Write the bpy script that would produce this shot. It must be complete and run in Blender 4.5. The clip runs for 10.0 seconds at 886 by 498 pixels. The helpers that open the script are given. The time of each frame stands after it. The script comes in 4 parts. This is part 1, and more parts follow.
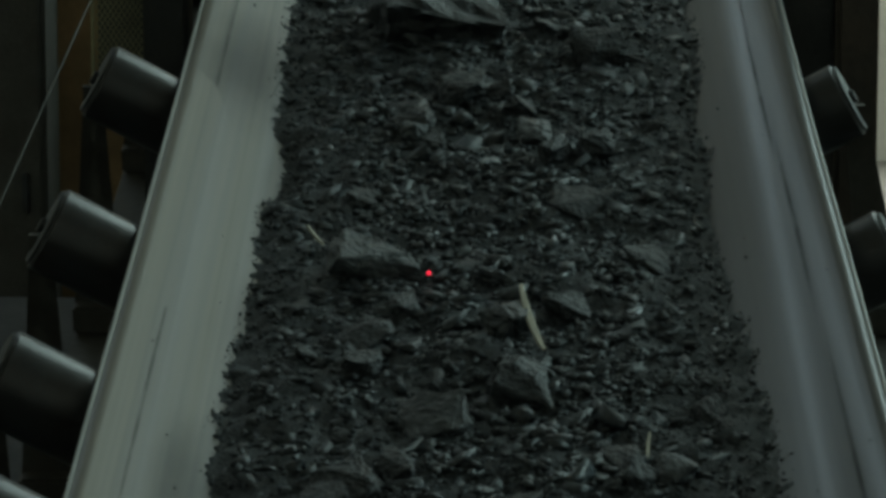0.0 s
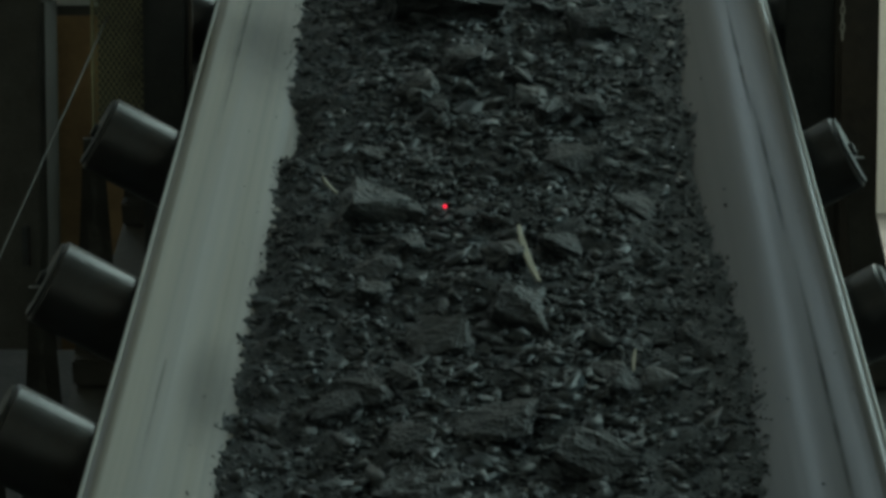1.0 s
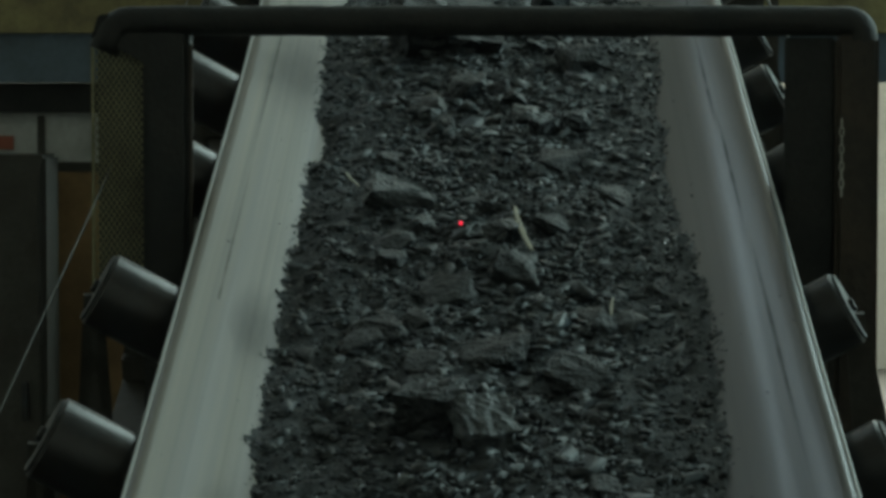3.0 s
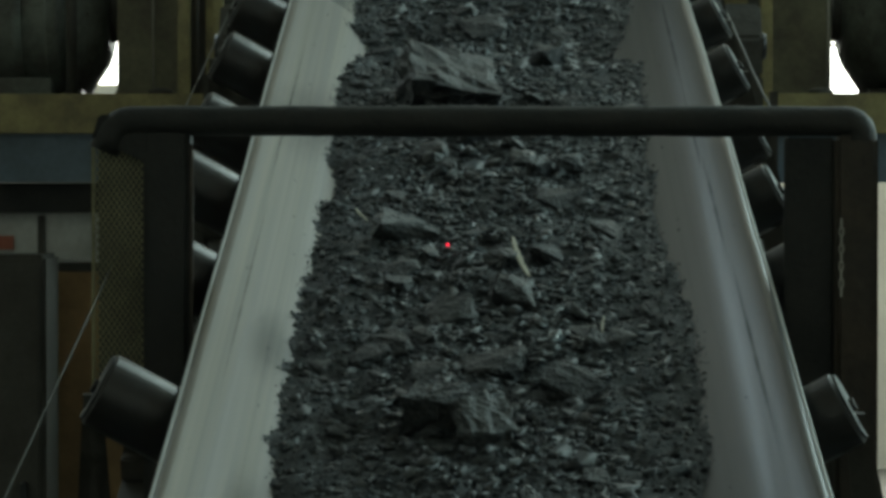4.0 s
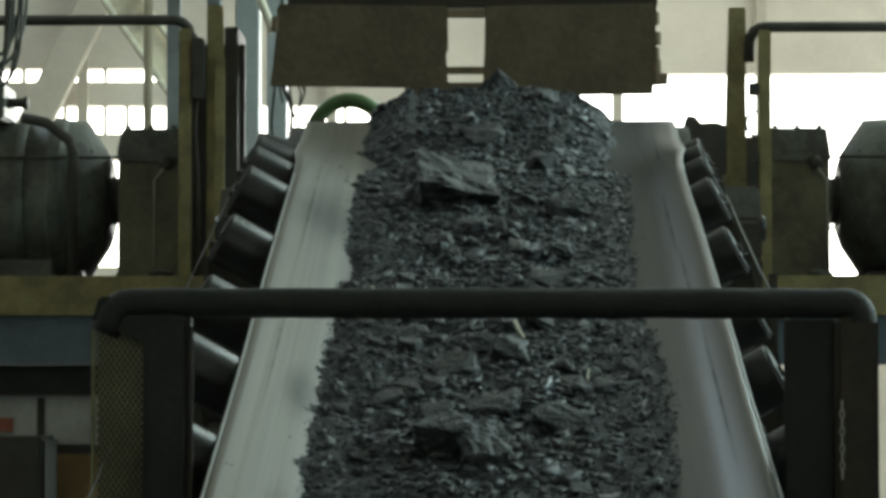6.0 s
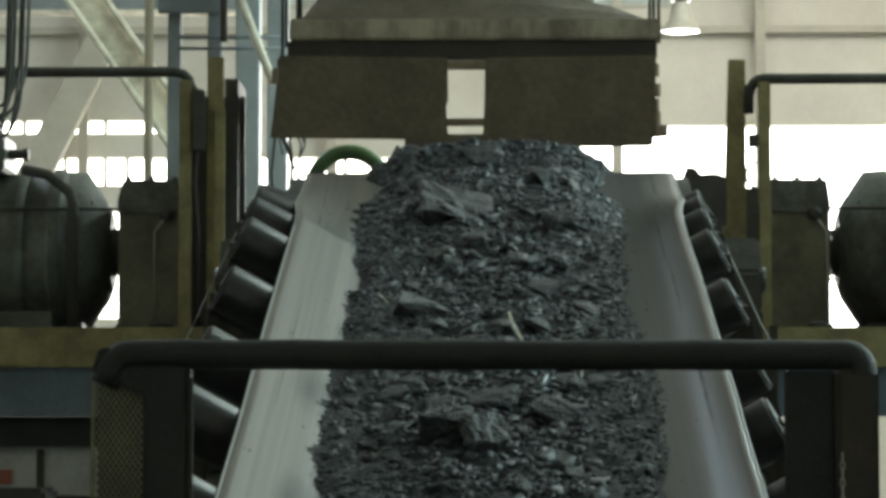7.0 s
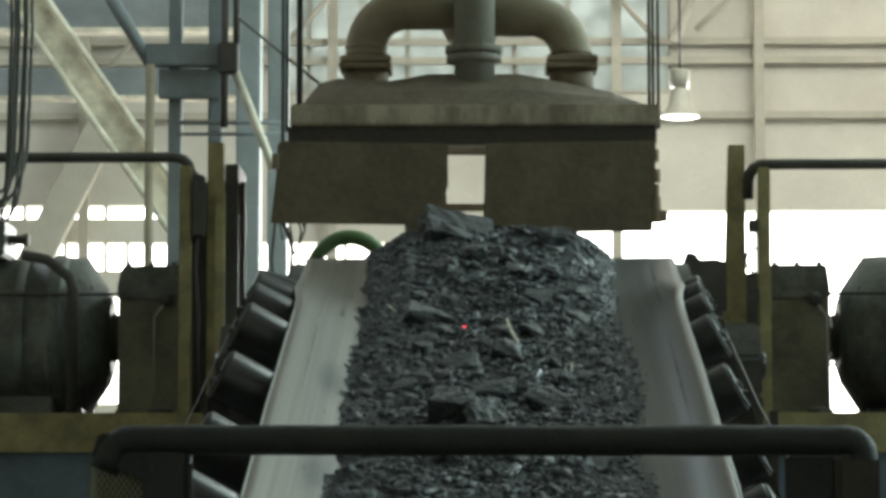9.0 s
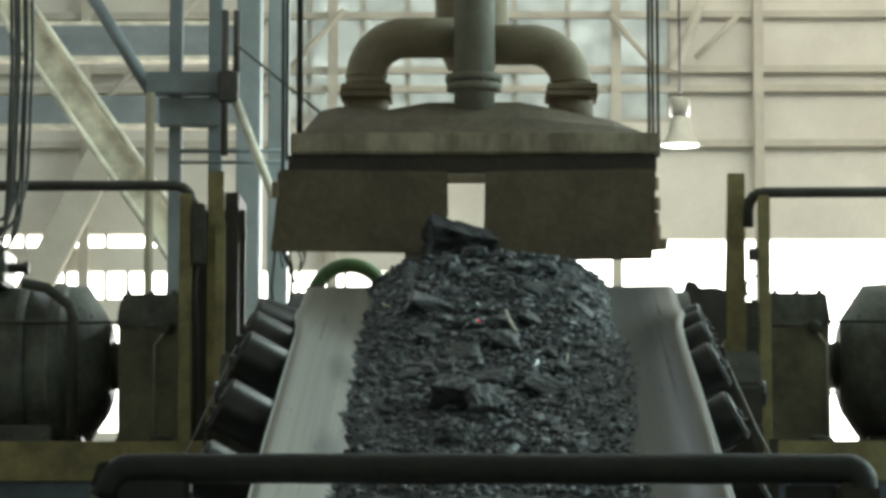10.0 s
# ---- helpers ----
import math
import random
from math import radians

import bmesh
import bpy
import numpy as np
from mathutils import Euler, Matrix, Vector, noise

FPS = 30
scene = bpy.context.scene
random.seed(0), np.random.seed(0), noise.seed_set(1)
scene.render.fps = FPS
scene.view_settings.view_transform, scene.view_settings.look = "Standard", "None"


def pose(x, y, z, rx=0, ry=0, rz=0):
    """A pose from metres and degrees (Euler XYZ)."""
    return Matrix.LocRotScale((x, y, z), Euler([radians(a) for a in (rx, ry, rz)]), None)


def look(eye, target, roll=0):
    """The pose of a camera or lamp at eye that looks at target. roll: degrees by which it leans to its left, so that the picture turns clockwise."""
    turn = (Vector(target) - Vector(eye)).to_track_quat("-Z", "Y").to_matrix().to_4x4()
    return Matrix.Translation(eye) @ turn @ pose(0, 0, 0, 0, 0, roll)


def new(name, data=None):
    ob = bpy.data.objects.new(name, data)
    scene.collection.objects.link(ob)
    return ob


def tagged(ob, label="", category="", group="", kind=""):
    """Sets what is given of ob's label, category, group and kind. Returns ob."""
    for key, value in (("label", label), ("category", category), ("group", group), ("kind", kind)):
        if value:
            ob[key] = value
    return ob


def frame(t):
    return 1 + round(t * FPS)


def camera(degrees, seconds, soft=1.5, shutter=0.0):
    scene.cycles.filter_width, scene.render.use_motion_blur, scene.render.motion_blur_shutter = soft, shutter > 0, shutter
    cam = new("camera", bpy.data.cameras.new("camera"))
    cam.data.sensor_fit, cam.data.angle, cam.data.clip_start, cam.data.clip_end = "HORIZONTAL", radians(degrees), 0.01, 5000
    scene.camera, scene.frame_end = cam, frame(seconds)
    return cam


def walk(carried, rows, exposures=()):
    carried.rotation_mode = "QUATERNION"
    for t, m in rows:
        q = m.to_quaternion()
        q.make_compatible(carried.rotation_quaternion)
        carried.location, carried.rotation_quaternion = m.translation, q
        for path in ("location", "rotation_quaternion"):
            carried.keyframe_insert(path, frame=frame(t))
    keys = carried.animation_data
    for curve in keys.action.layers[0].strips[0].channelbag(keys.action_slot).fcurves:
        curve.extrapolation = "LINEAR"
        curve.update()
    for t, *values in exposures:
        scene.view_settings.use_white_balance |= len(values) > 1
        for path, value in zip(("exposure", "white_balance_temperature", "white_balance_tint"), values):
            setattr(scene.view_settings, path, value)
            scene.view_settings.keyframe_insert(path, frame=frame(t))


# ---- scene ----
import itertools

# The camera stands still over the belt and tilts slowly upwards; the origin is its eye.
cam = camera(17.82, 10.0, soft=3.6)
TILT = [(0.0, -7.183), (0.5, -6.819), (1.0, -6.119), (1.5, -5.401), (2.0, -4.328), (2.2, -4.057), (3.3, -2.432), (3.5, -2.025), (4.0, -0.936), (4.5, -0.131), (5.0, 0.926), (5.5, 1.899), (6.0, 2.754), (6.2, 2.991), (7.3, 4.083), (7.5, 4.273), (8.0, 4.746), (8.5, 5.114), (9.0, 5.528), (9.5, 5.870), (10.0, 6.100)]
walk(cam, [(t, pose(0, 0, 0, 90 + p, 0, 0.955)) for t, p in TILT],
     exposures=[(0.0, 0.15, 6300, 1), (2.0, 0.32, 6300, 1), (4.5, 0.64, 6400, 3), (7.5, 0.97, 6500, 8), (10.0, 1.0, 6500, 8)])

# ---- world and light ----
world = bpy.data.worlds.new("sky")
scene.world = world
world.use_nodes = True
wn = world.node_tree.nodes
sky = wn.new("ShaderNodeTexSky")
sky.sky_type, sky.sun_disc = "NISHITA", False
sky.sun_elevation, sky.sun_rotation = radians(35), radians(50)
world.node_tree.links.new(sky.outputs[0], wn["Background"].inputs[0])
wn["Background"].inputs[1].default_value = 0.12


def window_light(name, m, sx, sy, power, color):
    lamp = bpy.data.lights.new(name, "AREA")
    lamp.shape, lamp.size, lamp.size_y, lamp.energy, lamp.color = "RECTANGLE", sx, sy, power, color
    ob = new(name, lamp)
    ob.matrix_world = m
    return ob


# daylight through the long windows of the side wall and the end wall, with added fill
window_light("side_window_light", look((11.6, 13.5, 5.2), (0, 9.5, 0.0)), 18.0, 2.6, 960, (0.735, 1.0, 0.965))
# unseen strip lamp, placed to lay a sheen on the right wing
window_light("overhead_fill", look((-7.5, 20.0, 9.44), (-7.5, 20.001, 0.0)), 1.3, 18.0, 190, (0.78, 0.94, 0.98))
# second unseen strip, added to fill the load and the platforms
window_light("overhead_fill", look((5.5, 17.0, 9.44), (5.5, 17.001, 0.0)), 1.2, 14.0, 320, (0.77, 0.97, 0.93))
window_light("end_window_light", look((2.9, 33.7, 2.9), (1.5, 0, 1.5)), 5.8, 1.7, 1200, (1.0, 0.99, 0.93))
# unseen lamp added under the ceiling to brighten the end wall
window_light("end_wall_fill", look((6.5, 26.0, 9.2), (6.0, 35.0, 3.0)), 10.0, 5.0, 520, (1.0, 0.96, 0.85))

# ---- materials ----


def material(name, base, rough=0.6, metal=0.0, vary=0.25, scale=6.0, fine=60.0, bump=0.15, tint=None, stretch=(1, 1, 1), spec=0.5, random_objects=0.0, detail=6):
    """A surface with large stains and fine grain. tint: the colour of the stains."""
    mat = bpy.data.materials.new(name)
    mat.use_nodes = True
    nt = mat.node_tree
    n, l = nt.nodes, nt.links
    bsdf = n["Principled BSDF"]
    tc = n.new("ShaderNodeTexCoord")
    mp = n.new("ShaderNodeMapping")
    mp.inputs["Scale"].default_value = stretch
    l.new(tc.outputs["Object"], mp.inputs[0])
    big = n.new("ShaderNodeTexNoise")
    big.inputs["Scale"].default_value, big.inputs["Detail"].default_value, big.inputs["Roughness"].default_value = scale, detail, 0.62
    l.new(mp.outputs[0], big.inputs["Vector"])
    small = n.new("ShaderNodeTexNoise")
    small.inputs["Scale"].default_value, small.inputs["Detail"].default_value = fine, detail - 1
    l.new(mp.outputs[0], small.inputs["Vector"])
    ramp = n.new("ShaderNodeValToRGB")
    other = tint or tuple(c * (1 - vary * 1.6) for c in base)
    ramp.color_ramp.elements[0].color, ramp.color_ramp.elements[1].color = (*other, 1), (*base, 1)
    ramp.color_ramp.elements[0].position, ramp.color_ramp.elements[1].position = 0.36, 0.62
    l.new(big.outputs[0], ramp.inputs[0])
    grain = n.new("ShaderNodeMapRange")
    grain.inputs["To Min"].default_value, grain.inputs["To Max"].default_value = 1 - vary, 1 + vary
    l.new(small.outputs[0], grain.inputs["Value"])
    mul = n.new("ShaderNodeVectorMath")
    mul.operation = "SCALE"
    l.new(ramp.outputs[0], mul.inputs[0])
    l.new(grain.outputs[0], mul.inputs["Scale"])
    out = mul.outputs[0]
    if random_objects:
        isl = n.new("ShaderNodeNewGeometry")
        mr = n.new("ShaderNodeMapRange")
        mr.inputs["To Min"].default_value, mr.inputs["To Max"].default_value = 1 - random_objects, 1 + random_objects
        l.new(isl.outputs["Random Per Island"], mr.inputs["Value"])
        m2 = n.new("ShaderNodeVectorMath")
        m2.operation = "SCALE"
        l.new(out, m2.inputs[0])
        l.new(mr.outputs[0], m2.inputs["Scale"])
        out = m2.outputs[0]
    l.new(out, bsdf.inputs["Base Color"])
    rr = n.new("ShaderNodeMapRange")
    rr.inputs["To Min"].default_value, rr.inputs["To Max"].default_value = max(0.02, rough - 0.12), min(1, rough + 0.12)
    l.new(big.outputs[0], rr.inputs["Value"])
    l.new(rr.outputs[0], bsdf.inputs["Roughness"])
    bsdf.inputs["Metallic"].default_value = metal
    bsdf.inputs["Specular IOR Level"].default_value = spec
    bp = n.new("ShaderNodeBump")
    bp.inputs["Strength"].default_value, bp.inputs["Distance"].default_value = bump, 0.01
    l.new(small.outputs[0], bp.inputs["Height"])
    l.new(bp.outputs[0], bsdf.inputs["Normal"])
    return mat


def glow(name, color, strength):
    mat = bpy.data.materials.new(name)
    mat.use_nodes = True
    b = mat.node_tree.nodes["Principled BSDF"]
    b.inputs["Base Color"].default_value = (*color, 1)
    b.inputs["Emission Color"].default_value = (*color, 1)
    b.inputs["Emission Strength"].default_value = strength
    return mat


def film(name, base, cover, scale):
    """A film of dust or damp that thins out towards its rim, with a blotchy grain."""
    mat = material(name, base, 0.8, 0, 0.25, 20, 90, 0.15)
    n, l = mat.node_tree.nodes, mat.node_tree.links
    tc = n.new("ShaderNodeTexCoord")
    sub = n.new("ShaderNodeVectorMath")
    sub.operation = "SUBTRACT"
    sub.inputs[1].default_value = (0.5, 0.5, 0.5)
    l.new(tc.outputs["Generated"], sub.inputs[0])
    flat = n.new("ShaderNodeVectorMath")
    flat.operation = "MULTIPLY"
    flat.inputs[1].default_value = (1, 1, 0)
    l.new(sub.outputs[0], flat.inputs[0])
    length = n.new("ShaderNodeVectorMath")
    length.operation = "LENGTH"
    l.new(flat.outputs[0], length.inputs[0])
    rim = n.new("ShaderNodeMapRange")
    rim.interpolation_type = "SMOOTHSTEP"
    rim.inputs["From Min"].default_value, rim.inputs["From Max"].default_value = 0.5, 0.08
    l.new(length.outputs["Value"], rim.inputs["Value"])
    blot = n.new("ShaderNodeTexNoise")
    blot.inputs["Scale"].default_value, blot.inputs["Detail"].default_value = scale, 5
    l.new(tc.outputs["Object"], blot.inputs["Vector"])
    thick = n.new("ShaderNodeMapRange")
    thick.inputs["From Min"].default_value, thick.inputs["From Max"].default_value = 0.35, 0.6
    thick.inputs["To Min"].default_value, thick.inputs["To Max"].default_value = cover * 0.35, cover
    l.new(blot.outputs[0], thick.inputs["Value"])
    mul = n.new("ShaderNodeMath")
    mul.operation = "MULTIPLY"
    l.new(rim.outputs[0], mul.inputs[0])
    l.new(thick.outputs[0], mul.inputs[1])
    l.new(mul.outputs[0], n["Principled BSDF"].inputs["Alpha"])
    return mat


def streaks(mat, across, dark, seed):
    """Long scrape marks running with the belt, broad and fine, laid over the base colour."""
    n, l = mat.node_tree.nodes, mat.node_tree.links
    bsdf = n["Principled BSDF"]
    colour = bsdf.inputs["Base Color"].links[0].from_socket
    tc = n.new("ShaderNodeTexCoord")
    for scale, amount in ((across, dark), (across * 4.3, dark * 0.6)):
        mp = n.new("ShaderNodeMapping")
        mp.inputs["Scale"].default_value = (scale, 0.16, 0.03)
        mp.inputs["Location"].default_value = (seed, seed * 2, 0)
        l.new(tc.outputs["Object"], mp.inputs[0])
        no = n.new("ShaderNodeTexNoise")
        no.inputs["Scale"].default_value, no.inputs["Detail"].default_value = 1.0, 2
        l.new(mp.outputs[0], no.inputs["Vector"])
        mr = n.new("ShaderNodeMapRange")
        mr.inputs["From Min"].default_value, mr.inputs["From Max"].default_value = 0.38, 0.56
        mr.inputs["To Min"].default_value, mr.inputs["To Max"].default_value = 1 - amount, 1.03
        l.new(no.outputs[0], mr.inputs["Value"])
        sc = n.new("ShaderNodeVectorMath")
        sc.operation = "SCALE"
        l.new(colour, sc.inputs[0])
        l.new(mr.outputs[0], sc.inputs["Scale"])
        colour = sc.outputs[0]
    l.new(colour, bsdf.inputs["Base Color"])


def dusty_glass(name, colour):
    """Old window glass so dusty that it only lets a dim even light through."""
    mat = bpy.data.materials.new(name)
    mat.use_nodes = True
    n, l = mat.node_tree.nodes, mat.node_tree.links
    n.remove(n["Principled BSDF"])
    tr, df, mix = n.new("ShaderNodeBsdfTranslucent"), n.new("ShaderNodeBsdfDiffuse"), n.new("ShaderNodeMixShader")
    tc, no, ra = n.new("ShaderNodeTexCoord"), n.new("ShaderNodeTexNoise"), n.new("ShaderNodeValToRGB")
    no.inputs["Scale"].default_value, no.inputs["Detail"].default_value = 3.0, 6
    l.new(tc.outputs["Object"], no.inputs["Vector"])
    ra.color_ramp.elements[0].color, ra.color_ramp.elements[1].color = (*(c * 0.72 for c in colour), 1), (*colour, 1)
    ra.color_ramp.elements[0].position, ra.color_ramp.elements[1].position = 0.35, 0.65
    l.new(no.outputs[0], ra.inputs[0])
    l.new(ra.outputs[0], tr.inputs[0])
    df.inputs[0].default_value = (0.4, 0.4, 0.37, 1)
    mix.inputs[0].default_value = 0.35
    l.new(tr.outputs[0], mix.inputs[1])
    l.new(df.outputs[0], mix.inputs[2])
    l.new(mix.outputs[0], n["Material Output"].inputs["Surface"])
    return mat


M_COAL = material("coal", (0.0305, 0.0368, 0.0425), 0.44, 0, 0.3, 14, 90, 0.3, tint=(0.0235, 0.028, 0.0318), random_objects=0.3)
M_FINES = material("coal_fines", (0.041, 0.0475, 0.0525), 0.7, 0, 0.35, 20, 160, 0.5)
M_LUMP = material("coal_lump", (0.021, 0.025, 0.0288), 0.52, 0, 0.4, 26, 110, 0.9, tint=(0.0145, 0.017, 0.0195))
# glossy facets whose sparkle is also put into a paler base
M_GLINT = material("painted_coal_glint", (0.09, 0.105, 0.115), 0.14, 0, 0.3, 14, 80, 0.2, tint=(0.05, 0.058, 0.064))
M_SLATE = material("blue_grey_coal_slab", (0.040, 0.046, 0.051), 0.45, 0, 0.35, 22, 90, 0.5, tint=(0.022, 0.025, 0.028))
M_STONE = material("shale", (0.095, 0.106, 0.113), 0.5, 0, 0.35, 24, 90, 0.9, tint=(0.040, 0.045, 0.049))
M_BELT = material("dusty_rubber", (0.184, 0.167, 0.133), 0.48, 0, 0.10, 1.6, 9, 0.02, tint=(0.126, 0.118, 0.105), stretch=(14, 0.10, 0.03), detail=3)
# same rubber as above, darkened for the wing turned from the light
M_BELT_SHADE = material("shaded_rubber", (0.066, 0.070, 0.073), 0.35, 0, 0.12, 1.6, 9, 0.02, tint=(0.050, 0.053, 0.056), stretch=(14, 0.10, 0.03), detail=3)
# pale for the wear, and for the light the thin edge catches
M_EDGE = material("worn_gleam_edge", (0.32, 0.32, 0.30), 0.5, 0, 0.15, 6, 40, 0.1, stretch=(1, 0.3, 1))
M_DUST = film("coal_dust", (0.12, 0.12, 0.118), 0.75, 9.0)
M_ROLL = material("roller_steel", (0.036, 0.040, 0.045), 0.33, 0.2, 0.25, 5, 50, 0.06, tint=(0.030, 0.027, 0.025))
M_BLACK = material("black_steel", (0.013, 0.0148, 0.0155), 0.65, 0, 0.35, 9, 70, 0.3, tint=(0.021, 0.0208, 0.0195))
M_FRAME = material("dirty_steel", (0.078, 0.076, 0.066), 0.65, 0.1, 0.3, 5, 50, 0.25, tint=(0.048, 0.042, 0.035))
M_RUST = material("rusty_steel", (0.060, 0.047, 0.036), 0.75, 0, 0.3, 5, 50, 0.3, tint=(0.034, 0.030, 0.026))
M_YELLOW = material("worn_yellow_paint", (0.34, 0.295, 0.135), 0.55, 0, 0.25, 7, 50, 0.2, tint=(0.19, 0.155, 0.080))
M_BLUE = material("blue_grey_paint", (0.145, 0.195, 0.255), 0.55, 0, 0.2, 3, 40, 0.12, tint=(0.09, 0.12, 0.15))
M_PALEBLUE = material("pale_blue_paint", (0.37, 0.405, 0.41), 0.6, 0, 0.12, 2, 30, 0.08, tint=(0.28, 0.305, 0.31))
M_MESH = material("olive_mesh_paint", (0.33, 0.31, 0.18), 0.6, 0, 0.3, 8, 60, 0.1)
M_BROWN = material("brown_board", (0.40, 0.25, 0.12), 0.7, 0, 0.2, 4, 40, 0.1)
M_WHITE = material("grimy_white_panel", (0.62, 0.63, 0.62), 0.6, 0, 0.15, 4, 40, 0.08, tint=(0.42, 0.43, 0.42))
M_RED = material("red_sticker", (0.45, 0.15, 0.10), 0.6, 0, 0.1, 8, 40, 0.05)
M_MOTOR = material("green_grey_motor_paint", (0.15, 0.165, 0.145), 0.55, 0, 0.3, 5, 40, 0.2, tint=(0.07, 0.068, 0.058))
M_GEAR = material("olive_gearbox_paint", (0.20, 0.19, 0.125), 0.65, 0, 0.3, 4, 40, 0.2, tint=(0.10, 0.088, 0.066))
M_HOOD = material("dusty_brown_hood", (0.255, 0.197, 0.130), 0.8, 0, 0.2, 4, 40, 0.25, tint=(0.15, 0.112, 0.074))
M_BAND = material("bare_metal_band", (0.46, 0.405, 0.305), 0.6, 0.05, 0.25, 5, 50, 0.2, tint=(0.20, 0.168, 0.122), stretch=(1.5, 1, 0.6))
M_CURTAIN = material("rubber_curtain", (0.160, 0.128, 0.086), 0.85, 0, 0.2, 5, 40, 0.25, tint=(0.115, 0.092, 0.062))
M_DUCT = material("grey_duct_paint", (0.275, 0.230, 0.158), 0.75, 0, 0.15, 4, 40, 0.12, tint=(0.21, 0.172, 0.115))
M_LID = material("sooty_hood_lid", (0.150, 0.118, 0.080), 0.85, 0, 0.25, 5, 40, 0.25, tint=(0.095, 0.074, 0.050))
M_PIPE = material("pale_duct_steel", (0.285, 0.268, 0.222), 0.65, 0.05, 0.15, 4, 40, 0.12)
M_WALL = material("dusty_plaster", (0.60, 0.58, 0.52), 0.9, 0, 0.08, 0.8, 20, 0.1, tint=(0.5, 0.48, 0.43))
M_BEAM = material("pale_roof_steel", (0.74, 0.69, 0.56), 0.7, 0, 0.12, 4, 30, 0.1, tint=(0.42, 0.38, 0.31))
M_PEEL = material("peeling_girder_paint", (0.80, 0.73, 0.56), 0.7, 0, 0.15, 2.2, 30, 0.25, tint=(0.30, 0.265, 0.20), detail=9)
# blue paint of the far steel, greyed to hold the hall's haze
M_HAZEBLUE = material("hazed_blue_paint", (0.205, 0.228, 0.240), 0.7, 0, 0.14, 3, 30, 0.1, tint=(0.15, 0.165, 0.175))
M_WALLSTEEL = material("dusty_wall_steel", (0.44, 0.42, 0.36), 0.85, 0, 0.1, 2, 30, 0.05, tint=(0.36, 0.34, 0.29))
M_FLOOR = material("dirty_concrete", (0.16, 0.155, 0.14), 0.9, 0, 0.2, 1.2, 30, 0.3)
M_GREEN = material("green_hose", (0.10, 0.175, 0.07), 0.4, 0, 0.15, 6, 40, 0.08, tint=(0.06, 0.11, 0.045))
M_CABLE = material("grey_cable", (0.10, 0.10, 0.09), 0.6, 0, 0.15, 10, 60, 0.05)
M_WIRE = material("bright_wire", (0.45, 0.43, 0.38), 0.5, 0.3, 0.15, 10, 60, 0.05)
M_LAMP = material("lamp_enamel", (0.36, 0.35, 0.30), 0.45, 0, 0.1, 6, 40, 0.03)
M_PALESTRAW = material("pale_splinter", (0.50, 0.47, 0.38), 0.55, 0, 0.15, 20, 80, 0.1)
M_DAMP = film("damp_dust", (0.11, 0.118, 0.125), 0.30, 5.0)
M_SCUFF = film("dark_scuff", (0.06, 0.062, 0.065), 0.5, 12.0)
M_PANE = dusty_glass("dusty_glass", (0.44, 0.475, 0.47))
streaks(M_BELT, 16.0, 0.22, 3.0)
streaks(M_BELT_SHADE, 14.0, 0.16, 8.0)
M_LASER = glow("laser_red", (1.0, 0.02, 0.06), 1.2)
M_SKY = glow("bright_daylight", (1.0, 1.0, 0.96), 2.6)

# ---- mesh helpers ----


def link(name, bm, mat, parent=None, label="", smooth=False):
    me = bpy.data.meshes.new(name)
    bm.to_mesh(me)
    bm.free()
    me.materials.append(mat)
    if smooth:
        me.polygons.foreach_set("use_smooth", [True] * len(me.polygons))
    ob = new(name, me)
    if parent:
        ob.parent = parent
    if label:
        ob["label"] = label
    return ob


part = link


def empty(name, label, category, group="", m=None):
    ob = new(name)
    ob.empty_display_size = 0.1
    if m is not None:
        ob.matrix_world = m
    return tagged(ob, label, category, group)


def box(x0, x1, y0, y1, z0, z1, bevel=0.0, bm=None):
    bm = bm or bmesh.new()
    vs = bmesh.ops.create_cube(bm, size=1)["verts"]
    for v in vs:
        v.co = Vector((x0 + (v.co.x + 0.5) * (x1 - x0), y0 + (v.co.y + 0.5) * (y1 - y0), z0 + (v.co.z + 0.5) * (z1 - z0)))
    if bevel:
        es = list({e for v in vs for e in v.link_edges})
        bmesh.ops.bevel(bm, geom=es, offset=bevel, segments=2, affect="EDGES")
    return bm


def tube(points, r, sides=12, bm=None, cap=True):
    """A round bar along a line of points."""
    bm = bm or bmesh.new()
    pts = [Vector(p) for p in points]
    rings, up = [], None
    for i, p in enumerate(pts):
        d = (pts[min(i + 1, len(pts) - 1)] - pts[max(i - 1, 0)]).normalized()
        if up is None:
            up = d.orthogonal().normalized()
        up = (up - d * up.dot(d)).normalized()
        side = d.cross(up)
        rings.append([bm.verts.new(p + (up * math.cos(a) + side * math.sin(a)) * r) for a in (2 * math.pi * k / sides for k in range(sides))])
    for a, b in zip(rings, rings[1:]):
        for k in range(sides):
            f = bm.faces.new((a[k], b[k], b[(k + 1) % sides], a[(k + 1) % sides]))
            f.smooth = True
    if cap:
        bm.faces.new(rings[0])
        bm.faces.new(rings[-1][::-1])
    bmesh.ops.recalc_face_normals(bm, faces=bm.faces)
    return bm


def lathe(profile, m, sides=32, bm=None):
    """Turns (along, radius) pairs about the axis z of the pose m."""
    bm = bm or bmesh.new()
    rings = []
    for a, r in profile:
        rings.append([bm.verts.new(m @ Vector((r * math.cos(t), r * math.sin(t), a))) for t in (2 * math.pi * k / sides for k in range(sides))])
    for a, b in zip(rings, rings[1:]):
        for k in range(sides):
            f = bm.faces.new((a[k], a[(k + 1) % sides], b[(k + 1) % sides], b[k]))
            f.smooth = sides > 15
    for (p, q), a in zip(zip(profile, profile[1:]), rings):
        # keep the rims crisp
        if abs(p[1] - q[1]) > 0.3 * abs(p[0] - q[0]):
            for v in a:
                for e in v.link_edges:
                    if e.other_vert(v) in a:
                        e.smooth = False
    bm.faces.new(rings[0][::-1])
